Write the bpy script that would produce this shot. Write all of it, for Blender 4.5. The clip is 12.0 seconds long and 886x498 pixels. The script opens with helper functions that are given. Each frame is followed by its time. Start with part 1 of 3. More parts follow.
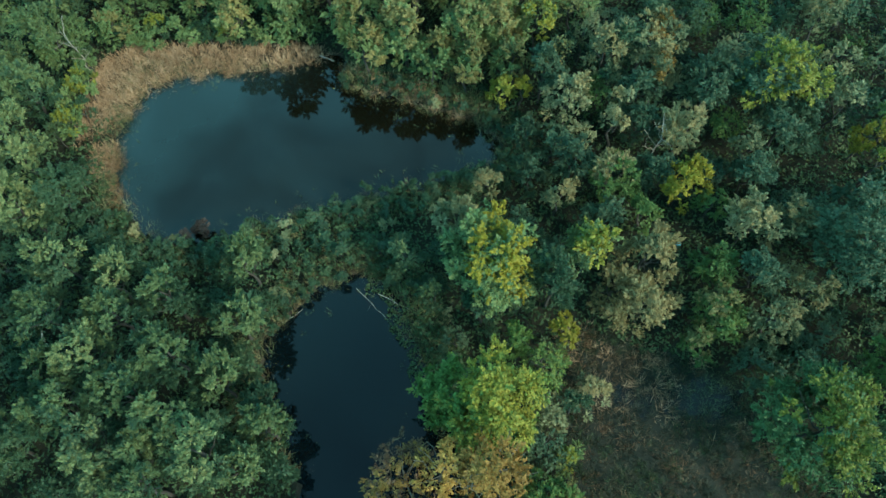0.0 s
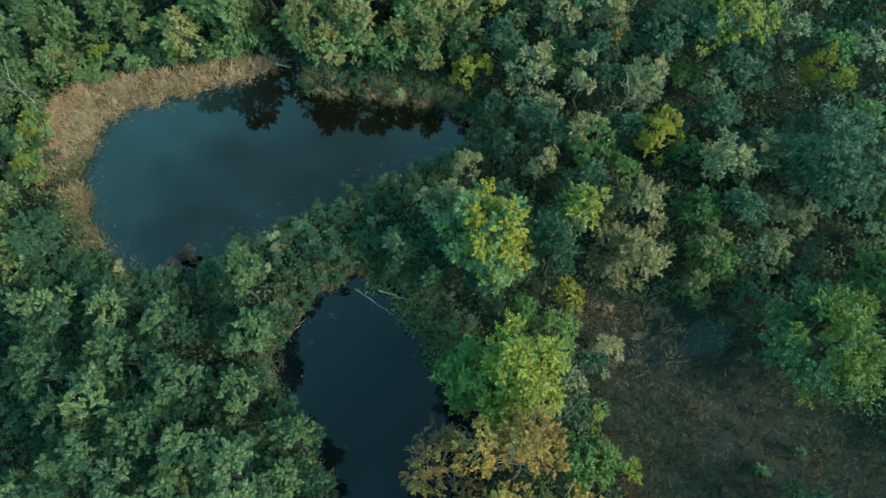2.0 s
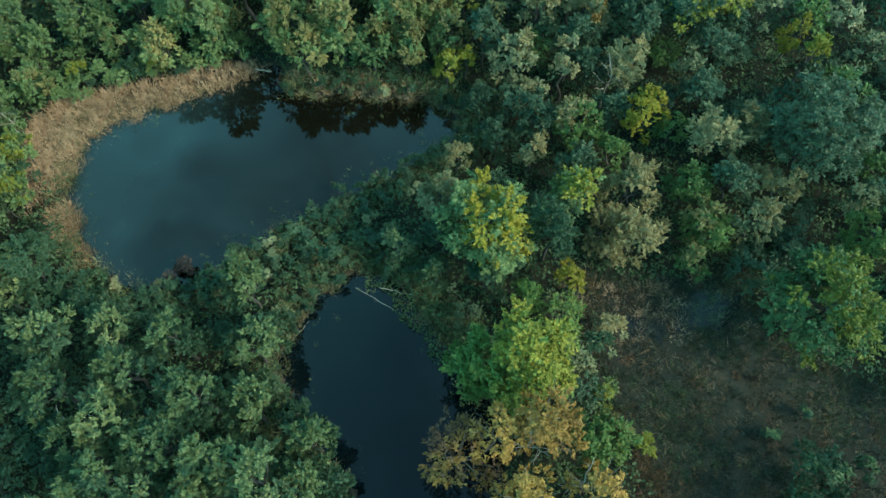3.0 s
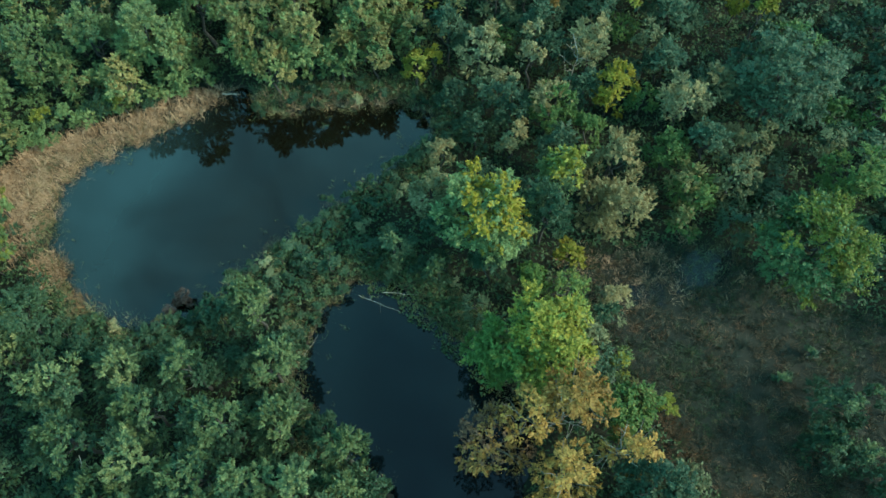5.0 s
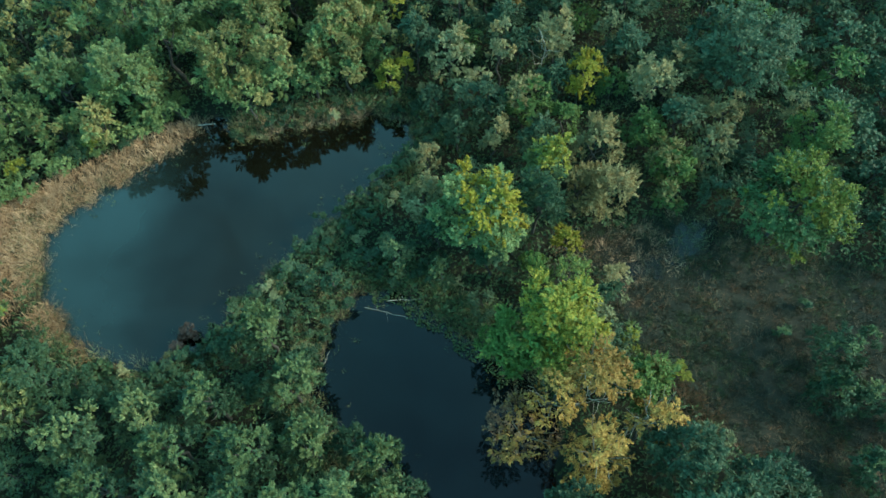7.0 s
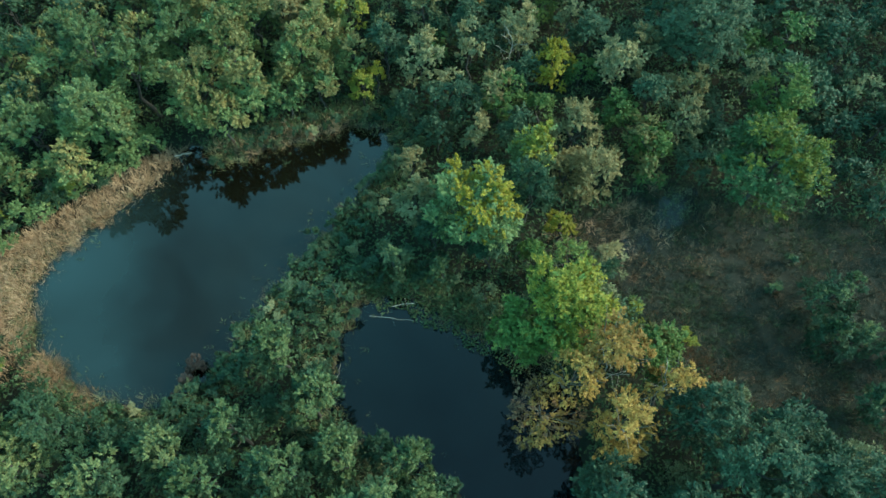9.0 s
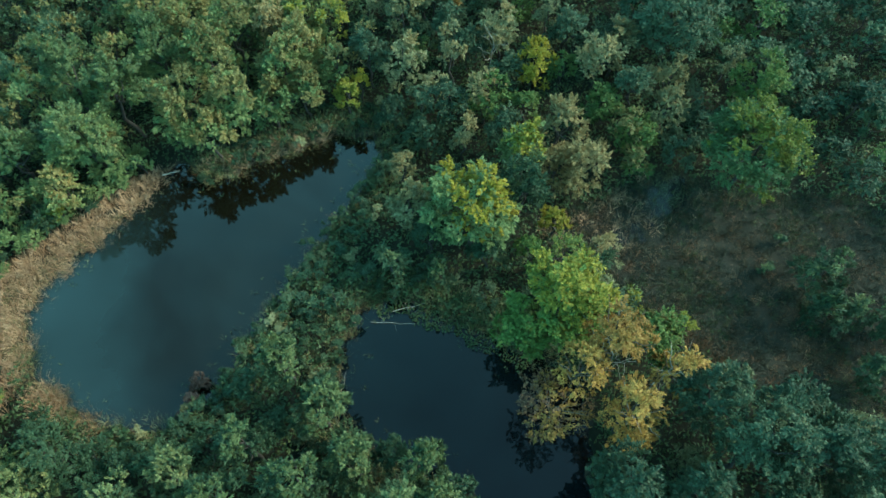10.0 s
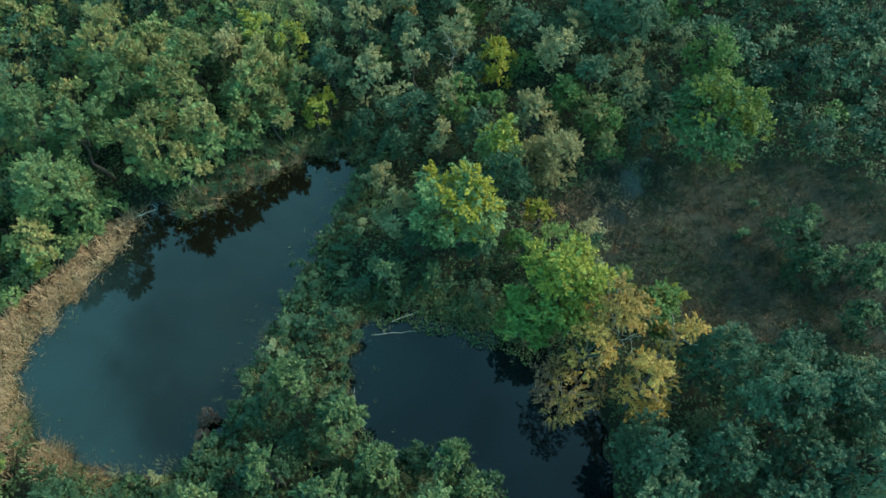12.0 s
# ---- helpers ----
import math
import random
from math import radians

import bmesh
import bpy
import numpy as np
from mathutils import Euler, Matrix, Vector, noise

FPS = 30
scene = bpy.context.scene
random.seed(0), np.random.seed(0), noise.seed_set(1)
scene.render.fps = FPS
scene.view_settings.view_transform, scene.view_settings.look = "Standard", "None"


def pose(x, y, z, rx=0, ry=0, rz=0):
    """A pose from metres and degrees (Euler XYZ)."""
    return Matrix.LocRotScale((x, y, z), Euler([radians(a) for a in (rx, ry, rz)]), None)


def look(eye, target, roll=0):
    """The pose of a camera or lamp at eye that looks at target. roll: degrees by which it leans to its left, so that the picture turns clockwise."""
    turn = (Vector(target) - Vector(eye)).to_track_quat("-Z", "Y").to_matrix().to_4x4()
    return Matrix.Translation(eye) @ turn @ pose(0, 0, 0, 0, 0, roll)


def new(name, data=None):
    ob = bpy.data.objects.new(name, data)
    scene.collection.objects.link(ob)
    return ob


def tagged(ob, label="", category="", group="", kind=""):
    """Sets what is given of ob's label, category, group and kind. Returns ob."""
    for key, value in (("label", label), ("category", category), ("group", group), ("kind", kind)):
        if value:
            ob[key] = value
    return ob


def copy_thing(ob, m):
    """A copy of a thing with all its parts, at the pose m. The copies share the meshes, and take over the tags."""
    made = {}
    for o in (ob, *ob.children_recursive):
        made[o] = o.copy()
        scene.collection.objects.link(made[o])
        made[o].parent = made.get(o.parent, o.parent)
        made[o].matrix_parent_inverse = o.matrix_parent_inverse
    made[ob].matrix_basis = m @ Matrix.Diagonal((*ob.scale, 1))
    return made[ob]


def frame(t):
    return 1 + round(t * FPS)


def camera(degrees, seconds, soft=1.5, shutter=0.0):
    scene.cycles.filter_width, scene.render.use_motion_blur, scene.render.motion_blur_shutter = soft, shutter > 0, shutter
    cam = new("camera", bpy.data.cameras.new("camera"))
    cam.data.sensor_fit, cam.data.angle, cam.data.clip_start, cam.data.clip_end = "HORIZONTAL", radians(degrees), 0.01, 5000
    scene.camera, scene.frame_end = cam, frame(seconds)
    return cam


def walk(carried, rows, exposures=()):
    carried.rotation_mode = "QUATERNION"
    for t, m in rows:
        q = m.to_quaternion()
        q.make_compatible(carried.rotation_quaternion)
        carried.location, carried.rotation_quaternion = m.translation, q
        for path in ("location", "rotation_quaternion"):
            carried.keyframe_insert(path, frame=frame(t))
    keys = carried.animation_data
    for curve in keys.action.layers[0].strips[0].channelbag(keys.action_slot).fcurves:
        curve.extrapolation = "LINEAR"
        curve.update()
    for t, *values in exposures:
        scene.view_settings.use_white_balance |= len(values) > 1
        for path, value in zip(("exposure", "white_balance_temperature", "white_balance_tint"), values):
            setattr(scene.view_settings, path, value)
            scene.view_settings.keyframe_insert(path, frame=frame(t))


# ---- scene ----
cam = camera(65.09, 12.0, soft=1.5)
# seconds, place, heading, pitch, lean of the flight
PATH = [
    (0, 0.000, -0.000, 51.030, -0.09, -65.32, 0.37),
    (0.5, -0.826, -0.101, 51.025, -2.57, -65.48, 0.26),
    (1, -1.644, -0.177, 51.052, -4.96, -65.64, 0.20),
    (1.5, -2.456, -0.239, 51.095, -7.43, -65.79, 0.08),
    (2, -3.267, -0.303, 51.116, -9.74, -65.92, -0.02),
    (2.5, -4.081, -0.379, 51.109, -11.96, -66.03, -0.12),
    (3, -4.895, -0.444, 51.091, -14.20, -66.07, -0.19),
    (5, -8.192, -0.490, 51.065, -22.67, -65.33, -0.39),
    (5.5, -8.994, -0.409, 51.123, -24.75, -65.10, -0.39),
    (6, -9.784, -0.290, 51.220, -26.86, -64.89, -0.38),
    (6.5, -10.596, -0.156, 51.331, -28.66, -64.64, -0.39),
    (7, -11.393, -0.013, 51.418, -30.58, -64.40, -0.42),
    (9, -14.505, 0.996, 51.591, -38.61, -63.63, -0.18),
    (9.5, -15.239, 1.285, 51.626, -40.85, -63.31, -0.18),
    (10, -16.003, 1.618, 51.682, -42.78, -63.06, -0.09),
    (10.5, -16.748, 1.952, 51.757, -44.76, -62.84, 0.02),
    (11, -17.490, 2.350, 51.814, -46.57, -62.67, 0.22),
    (11.5, -18.207, 2.815, 51.845, -48.62, -62.40, 0.34),
    (12, -18.837, 3.246, 51.872, -51.44, -61.93, 0.35),
    ]
walk(cam, [(t, pose(x, y, z, 90 + pitch, 0, yaw) @ pose(0, 0, 0, 0, 0, roll)) for t, x, y, z, yaw, pitch, roll in PATH],
     exposures=[(0, 0.67, 6150, -7), (3, 0.72, 6150, -7), (12, 0.84, 6250, -6.5)])

# ---- light ----
world = bpy.data.worlds.new("sky")
scene.world = world
world.use_nodes = True
wn, wl = world.node_tree.nodes, world.node_tree.links
wn.clear()
SUN_ELEVATION, SUN_FROM = 37.0, 124.0   # degrees above the horizon; clockwise from north (+y)
sky = wn.new("ShaderNodeTexSky")
sky.sky_type = "NISHITA"
sky.sun_disc = False
sky.sun_elevation = radians(SUN_ELEVATION)
sky.sun_rotation = radians(SUN_FROM)
sky.air_density, sky.dust_density, sky.ozone_density = 1.2, 1.5, 1.5
coords = wn.new("ShaderNodeTexCoord")
cloud = wn.new("ShaderNodeTexNoise")
cloud.inputs["Scale"].default_value = 4.2
cloud.inputs["Detail"].default_value = 8
cloud.inputs["Roughness"].default_value = 0.58
cloud.inputs["Distortion"].default_value = 0.6
cover = wn.new("ShaderNodeMapRange")
cover.inputs["From Min"].default_value, cover.inputs["From Max"].default_value = 0.12, 0.56
mix = wn.new("ShaderNodeMix")
mix.data_type = "RGBA"
mix.inputs["B"].default_value = (5.6, 15.6, 20.3, 1)
back = wn.new("ShaderNodeBackground")
back.inputs["Strength"].default_value = 0.093
out = wn.new("ShaderNodeOutputWorld")
wl.new(coords.outputs["Generated"], cloud.inputs["Vector"])
wl.new(cloud.outputs["Fac"], cover.inputs["Value"])
up = wn.new("ShaderNodeSeparateXYZ")
low = wn.new("ShaderNodeMapRange")   # the cloud thickens away from the zenith
low.inputs["From Min"].default_value, low.inputs["From Max"].default_value = 0.985, 0.70
low.inputs["To Min"].default_value = 0.18
both = wn.new("ShaderNodeMath")
both.operation = "MULTIPLY"
wl.new(coords.outputs["Generated"], up.inputs[0])
wl.new(up.outputs["Z"], low.inputs["Value"])
wl.new(low.outputs["Result"], both.inputs[0])
wl.new(cover.outputs["Result"], both.inputs[1])
wl.new(both.outputs[0], mix.inputs["Factor"])
wl.new(sky.outputs["Color"], mix.inputs["A"])
wl.new(mix.outputs["Result"], back.inputs["Color"])
wl.new(back.outputs["Background"], out.inputs["Surface"])

sun = new("sun", bpy.data.lights.new("sun", "SUN"))
sun.data.energy, sun.data.angle, sun.data.color = 5.0, radians(18), (1.0, 0.91, 0.73)
az, el = radians(SUN_FROM), radians(SUN_ELEVATION)
sun_dir = Vector((math.sin(az) * math.cos(el), math.cos(az) * math.cos(el), math.sin(el)))
sun.matrix_world = look(sun_dir * 120, (0, 0, 0))


# ---- materials ----
def base_material(name):
    m = bpy.data.materials.new(name)
    m.use_nodes = True
    n, l = m.node_tree.nodes, m.node_tree.links
    return m, n, l, n["Principled BSDF"]


def ramp(n, stops):
    r = n.new("ShaderNodeValToRGB")
    while len(r.color_ramp.elements) > 1:
        r.color_ramp.elements.remove(r.color_ramp.elements[-1])
    r.color_ramp.elements[0].position, r.color_ramp.elements[0].color = stops[0][0], (*stops[0][1], 1)
    for p, c in stops[1:]:
        r.color_ramp.elements.new(p).color = (*c, 1)
    return r


def noise_node(n, l, scale, detail=4, rough=0.6, kind="Object"):
    c, t = n.new("ShaderNodeTexCoord"), n.new("ShaderNodeTexNoise")
    t.inputs["Scale"].default_value, t.inputs["Detail"].default_value, t.inputs["Roughness"].default_value = scale, detail, rough
    l.new(c.outputs[kind], t.inputs["Vector"])
    return t


def leaf_material(name, dark, light, tip, thin=0.16, grain=0.30, blotch=0.62):
    """Leaves: each one differs a little, each tree differs a little, and sprays vary over the crown."""
    m, n, l, p = base_material(name)
    geo, info = n.new("ShaderNodeNewGeometry"), n.new("ShaderNodeObjectInfo")
    parts = [(geo.outputs["Random Per Island"], grain), (info.outputs["Random"], 0.36),
             (noise_node(n, l, 0.5, 2).outputs["Fac"], 0.45), (noise_node(n, l, 2.3, 3).outputs["Fac"], blotch)]
    total = None
    for socket, weight in parts:
        add = n.new("ShaderNodeMath")
        add.operation = "MULTIPLY_ADD"
        add.inputs[1].default_value = weight
        l.new(socket, add.inputs[0])
        if total is None:
            add.inputs[2].default_value = 0.215 - 0.5 * (grain + blotch)
        else:
            l.new(total.outputs[0], add.inputs[2])
        total = add
    stops = [(0.15, dark), (0.75, light), (0.98, tip)]
    r = ramp(n, stops)
    l.new(total.outputs[0], r.inputs["Fac"])
    l.new(r.outputs["Color"], p.inputs["Base Color"])
    p.inputs["Roughness"].default_value = 0.62
    p.inputs["Specular IOR Level"].default_value = 0.25
    tr, ms = n.new("ShaderNodeBsdfTranslucent"), n.new("ShaderNodeMixShader")
    l.new(r.outputs["Color"], tr.inputs["Color"])
    ms.inputs["Fac"].default_value = thin
    l.new(p.outputs[0], ms.inputs[1])
    l.new(tr.outputs[0], ms.inputs[2])
    l.new(ms.outputs[0], n["Material Output"].inputs["Surface"])
    return m


def bark_material(name, dark, light):
    m, n, l, p = base_material(name)
    t = noise_node(n, l, 6, 6)
    r = ramp(n, [(0.3, dark), (0.7, light)])
    l.new(t.outputs["Fac"], r.inputs["Fac"])
    l.new(r.outputs["Color"], p.inputs["Base Color"])
    b = n.new("ShaderNodeBump")
    b.inputs["Strength"].default_value, b.inputs["Distance"].default_value = 0.6, 0.03
    l.new(t.outputs["Fac"], b.inputs["Height"])
    l.new(b.outputs[0], p.inputs["Normal"])
    p.inputs["Roughness"].default_value = 0.9
    return m


def soil_material(name, stops, scale=0.9, fine=9.0, rough=0.95):
    m, n, l, p = base_material(name)
    big, small = noise_node(n, l, scale, 4), noise_node(n, l, fine, 6, 0.7)
    mixer = n.new("ShaderNodeMath")
    mixer.operation = "MULTIPLY_ADD"
    mixer.inputs[1].default_value = 0.5
    scaled = n.new("ShaderNodeMath")
    scaled.operation = "MULTIPLY"
    scaled.inputs[1].default_value = 0.5
    l.new(big.outputs["Fac"], scaled.inputs[0])
    l.new(small.outputs["Fac"], mixer.inputs[0])
    l.new(scaled.outputs[0], mixer.inputs[2])
    r = ramp(n, stops)
    l.new(mixer.outputs[0], r.inputs["Fac"])
    l.new(r.outputs["Color"], p.inputs["Base Color"])
    b = n.new("ShaderNodeBump")
    b.inputs["Strength"].default_value, b.inputs["Distance"].default_value = 0.8, 0.08
    l.new(small.outputs["Fac"], b.inputs["Height"])
    l.new(b.outputs[0], p.inputs["Normal"])
    p.inputs["Roughness"].default_value = rough
    p.inputs["Specular IOR Level"].default_value = 0.12
    return m


def water_material(name, murk, silt=None, gloss=1.39):
    """Still water over a dark bed; silt: the colour of a cloud of silt along the north-west shore."""
    m, n, l, p = base_material(name)
    big = noise_node(n, l, 0.12, 3)
    r = ramp(n, [(0.35, tuple(0.75 * c for c in murk)), (0.7, tuple(1.25 * c for c in murk))])
    l.new(big.outputs["Fac"], r.inputs["Fac"])
    colour = r.outputs["Color"]
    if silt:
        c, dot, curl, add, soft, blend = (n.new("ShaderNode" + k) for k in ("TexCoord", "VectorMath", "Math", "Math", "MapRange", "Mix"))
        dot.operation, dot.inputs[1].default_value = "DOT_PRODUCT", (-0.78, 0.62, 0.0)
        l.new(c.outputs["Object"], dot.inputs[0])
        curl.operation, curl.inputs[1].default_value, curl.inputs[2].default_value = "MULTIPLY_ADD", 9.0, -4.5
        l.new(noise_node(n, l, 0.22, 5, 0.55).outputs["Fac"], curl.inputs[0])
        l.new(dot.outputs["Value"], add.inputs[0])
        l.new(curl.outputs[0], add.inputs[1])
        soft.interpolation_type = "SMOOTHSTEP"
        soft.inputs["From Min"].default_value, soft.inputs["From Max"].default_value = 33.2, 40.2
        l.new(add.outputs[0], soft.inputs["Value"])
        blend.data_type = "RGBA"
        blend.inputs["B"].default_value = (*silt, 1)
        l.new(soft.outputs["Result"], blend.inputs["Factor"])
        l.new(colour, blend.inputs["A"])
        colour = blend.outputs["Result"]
    l.new(colour, p.inputs["Base Color"])
    p.inputs["Roughness"].default_value = 0.04
    p.inputs["IOR"].default_value = gloss
    rip = noise_node(n, l, 1.6, 3)
    b = n.new("ShaderNodeBump")
    b.inputs["Strength"].default_value, b.inputs["Distance"].default_value = 0.05, 0.02
    l.new(rip.outputs["Fac"], b.inputs["Height"])
    l.new(b.outputs[0], p.inputs["Normal"])
    return m


LEAF = {
    "under": leaf_material("undergrowth leaves", (0.010, 0.025, 0.010), (0.036, 0.062, 0.022), (0.07, 0.088, 0.032)),
    "sallow": leaf_material("sallow leaves", (0.008, 0.025, 0.013), (0.035, 0.067, 0.032), (0.096, 0.118, 0.054)),
    # sallow leaf paled for crown tops: leaf colour plus sunlight put into it
    "top": leaf_material("pale olive sunlit sallow leaves", (0.024, 0.048, 0.018), (0.092, 0.124, 0.048), (0.20, 0.205, 0.085)),
    "olive": leaf_material("olive leaves", (0.026, 0.058, 0.021), (0.112, 0.156, 0.056), (0.25, 0.25, 0.095)),
    "teal": leaf_material("blue green leaves", (0.009, 0.027, 0.015), (0.041, 0.071, 0.037), (0.102, 0.123, 0.063)),
    "fresh": leaf_material("cool green oak leaves", (0.020, 0.052, 0.019), (0.080, 0.132, 0.048), (0.19, 0.21, 0.065)),
    "tawny": leaf_material("tawny olive leaves", (0.036, 0.044, 0.015), (0.148, 0.135, 0.047), (0.28, 0.225, 0.086)),
    "bright": leaf_material("bright green maple leaves", (0.022, 0.054, 0.013), (0.088, 0.140, 0.030), (0.20, 0.21, 0.038)),
    "green": leaf_material("fresh green leaves", (0.018, 0.045, 0.013), (0.070, 0.114, 0.029), (0.175, 0.185, 0.038)),
    "lime": leaf_material("yellow green leaves", (0.040, 0.062, 0.010), (0.150, 0.154, 0.022), (0.29, 0.24, 0.034)),
    "yellow": leaf_material("yellow leaves", (0.070, 0.072, 0.008), (0.215, 0.178, 0.018), (0.36, 0.285, 0.034)),
    "gold": leaf_material("golden brown leaves", (0.046, 0.032, 0.009), (0.235, 0.132, 0.030), (0.38, 0.24, 0.060)),
    "taupe": leaf_material("greyish brown leaves", (0.052, 0.050, 0.020), (0.20, 0.160, 0.068), (0.34, 0.27, 0.13)),
    "pale": leaf_material("pale grey green leaves", (0.038, 0.056, 0.026), (0.155, 0.160, 0.078), (0.30, 0.265, 0.145)),
    "sedge": leaf_material("grey green sedge blades", (0.022, 0.041, 0.019), (0.088, 0.108, 0.050), (0.21, 0.18, 0.09), grain=0.62, blotch=0.5),
    "reed": leaf_material("dry tan reed blades", (0.11, 0.068, 0.036), (0.275, 0.172, 0.102), (0.42, 0.285, 0.18), grain=0.62, blotch=0.5),
    "fringe": leaf_material("pale straw reed blades", (0.16, 0.105, 0.052), (0.36, 0.25, 0.145), (0.50, 0.37, 0.24), grain=0.62, blotch=0.5),
    "rust": leaf_material("rusty brown dry blades", (0.045, 0.025, 0.013), (0.13, 0.075, 0.040), (0.24, 0.145, 0.075), grain=0.62, blotch=0.5),
    "maroon": leaf_material("brownish red twigs and dead leaves", (0.022, 0.015, 0.012), (0.062, 0.040, 0.032), (0.12, 0.082, 0.062)),
    "marsh": leaf_material("brown marsh grass blades", (0.008, 0.016, 0.011), (0.034, 0.038, 0.024), (0.16, 0.115, 0.066), grain=0.62, blotch=0.5),
    "grass": leaf_material("dull green marsh grass blades", (0.010, 0.024, 0.011), (0.040, 0.062, 0.025), (0.09, 0.10, 0.042), grain=0.62, blotch=0.5),
}
BARK = bark_material("grey brown bark", (0.014, 0.013, 0.011), (0.042, 0.038, 0.032))
GREYWOOD = bark_material("grey dead wood", (0.10, 0.088, 0.07), (0.26, 0.235, 0.20))
DULLWOOD = bark_material("brown grey bark of old limbs", (0.05, 0.042, 0.032), (0.15, 0.13, 0.105))
BARE = bark_material("bleached dead wood", (0.14, 0.125, 0.10), (0.34, 0.31, 0.27))
FLOOR = soil_material("dark forest litter", [(0.35, (0.008, 0.010, 0.007)), (0.55, (0.016, 0.017, 0.011)), (0.75, (0.030, 0.027, 0.018))])
MARSH = soil_material("wet brown marsh soil", [(0.35, (0.009, 0.012, 0.010)), (0.55, (0.020, 0.021, 0.016)), (0.75, (0.046, 0.040, 0.028))], 0.4)
MUD = soil_material("dark bank mud", [(0.35, (0.012, 0.011, 0.008)), (0.7, (0.04, 0.032, 0.022))], 1.2, rough=0.7)
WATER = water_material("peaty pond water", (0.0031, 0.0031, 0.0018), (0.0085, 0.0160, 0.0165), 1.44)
DEEP = water_material("deep dark pond water", (0.0015, 0.0036, 0.0046))
SHALLOW = water_material("shallow silty water", (0.008, 0.0095, 0.009), None, 1.31)


# ---- the lie of the land ----
BIG_POND = [(-24.9, 39.6), (-19.0, 40.7), (-13.0, 41.6), (-10.2, 42.4), (-9.0, 39.0), (-4.0, 37.2), (1.5, 35.2), (3.9, 32.8),
            (0.0, 30.6), (-7.0, 28.6), (-14.0, 26.4), (-19.0, 24.6), (-22.6, 24.6), (-26.2, 28.2), (-27.4, 32.6), (-26.6, 36.8)]
SMALL_POND = [(-10.0, 18.6), (-6.8, 20.2), (-4.4, 19.2), (-3.0, 16.0), (-1.5, 12.4), (-0.6, 9.2), (0.6, 5.6), (-2.0, 2.6),
              (-6.5, -1.0), (-8.6, 1.2), (-9.2, 5.4), (-11.2, 9.6), (-12.4, 12.6), (-12.6, 15.4)]
FIELD = [(9.4, 16.0), (14.0, 14.6), (21.0, 12.6), (22.5, 8.3), (26.0, 4.5), (30.5, -1.0), (29.5, -8.0), (23.0, -14.0), (16.0, -14.5),
         (12.8, -6.0), (10.4, -1.4), (9.9, 3.0), (9.0, 8.0)]


def smooth_ring(points, steps=8):
    """A closed Catmull-Rom curve through the corners."""
    p = np.array(points, float)
    a, b, c, d = np.roll(p, 1, 0), p, np.roll(p, -1, 0), np.roll(p, -2, 0)
    rows = []
    for u in np.arange(steps) / steps:
        rows.append(0.5 * (2 * b + (c - a) * u + (2 * a - 5 * b + 4 * c - d) * u * u + (3 * b - a - 3 * c + d) * u ** 3))
    return np.stack(rows, 1).reshape(-1, 2)


def ring_distance(ring, x, y):
    """Signed distance from a closed ring, negative inside."""
    q = np.stack([x, y], -1)[..., None, :]
    a, b = ring, np.roll(ring, -1, 0)
    ab = b - a
    u = np.clip(((q - a) * ab).sum(-1) / (ab * ab).sum(-1), 0, 1)
    d = np.sqrt((((q - a) - u[..., None] * ab) ** 2).sum(-1)).min(-1)
    crosses = ((a[:, 1] > q[..., 1]) != (b[:, 1] > q[..., 1])) & (q[..., 0] < a[:, 0] + (q[..., 1] - a[:, 1]) * ab[:, 0] / (ab[:, 1] + 1e-12))
    return np.where(crosses.sum(-1) % 2 == 1, -d, d)


BIG_RING, SMALL_RING, FIELD_RING = smooth_ring(BIG_POND), smooth_ring(SMALL_POND), smooth_ring(FIELD)


def wobble(x, y):
    return 0.35 * np.sin(1.9 * x + 0.7 * y) * np.sin(1.3 * y - 0.4 * x) + 0.22 * np.sin(4.1 * x + 1.3) * np.sin(3.7 * y)


def shore(x, y):
    x, y = np.asarray(x, float), np.asarray(y, float)
    return np.minimum(ring_distance(BIG_RING, x, y), ring_distance(SMALL_RING, x, y)) + wobble(x, y)


def field(x, y):
    return ring_distance(FIELD_RING, np.asarray(x, float), np.asarray(y, float))


def sump(x, y):
    """The wet hollows of the marsh."""
    return 1.5 * np.exp(-((x - 20.6) / 2.9) ** 2 - ((y - 12.0 - 0.25 * (x - 20.6)) / 1.8) ** 2) + 0.45 * np.exp(-((x - 13.6) / 1.5) ** 2 - ((y - 11.6) / 1.1) ** 2)


def height(x, y):
    x, y = np.asarray(x, float), np.asarray(y, float)
    s, f = shore(x, y), field(x, y)
    bank = np.clip((s + 1.2) / 3.4, 0, 1)
    z = -0.9 + 1.35 * bank * bank * (3 - 2 * bank)
    rough = 0.10 * np.sin(0.9 * x + 0.3 * y) * np.sin(0.8 * y) + 0.06 * np.sin(2.7 * x) * np.sin(2.3 * y + 1)
    z = z + np.clip(s, 0, 1) * rough
    wet = np.clip(-f / 2.0, 0, 1)
    return z * (1 - wet) + wet * (0.16 + 0.7 * rough) - 0.36 * np.minimum(sump(x, y), 1)


def mesh_object(name, verts, faces, mats, parent=None, index=None, smooth=False):
    me = bpy.data.meshes.new(name)
    verts, faces = np.asarray(verts, np.float32), np.asarray(faces, np.int32)
    k = faces.shape[1]
    me.vertices.add(len(verts))
    me.vertices.foreach_set("co", verts.ravel())
    me.loops.add(faces.size)
    me.loops.foreach_set("vertex_index", faces.ravel())
    me.polygons.add(len(faces))
    me.polygons.foreach_set("loop_start", np.arange(0, faces.size, k, dtype=np.int32))
    if index is not None:
        me.polygons.foreach_set("material_index", np.asarray(index, np.int32))
    me.polygons.foreach_set("use_smooth", np.full(len(faces), smooth))
    for m in mats:
        me.materials.append(m)
    me.update()
    ob = new(name, me)
    ob.parent = parent
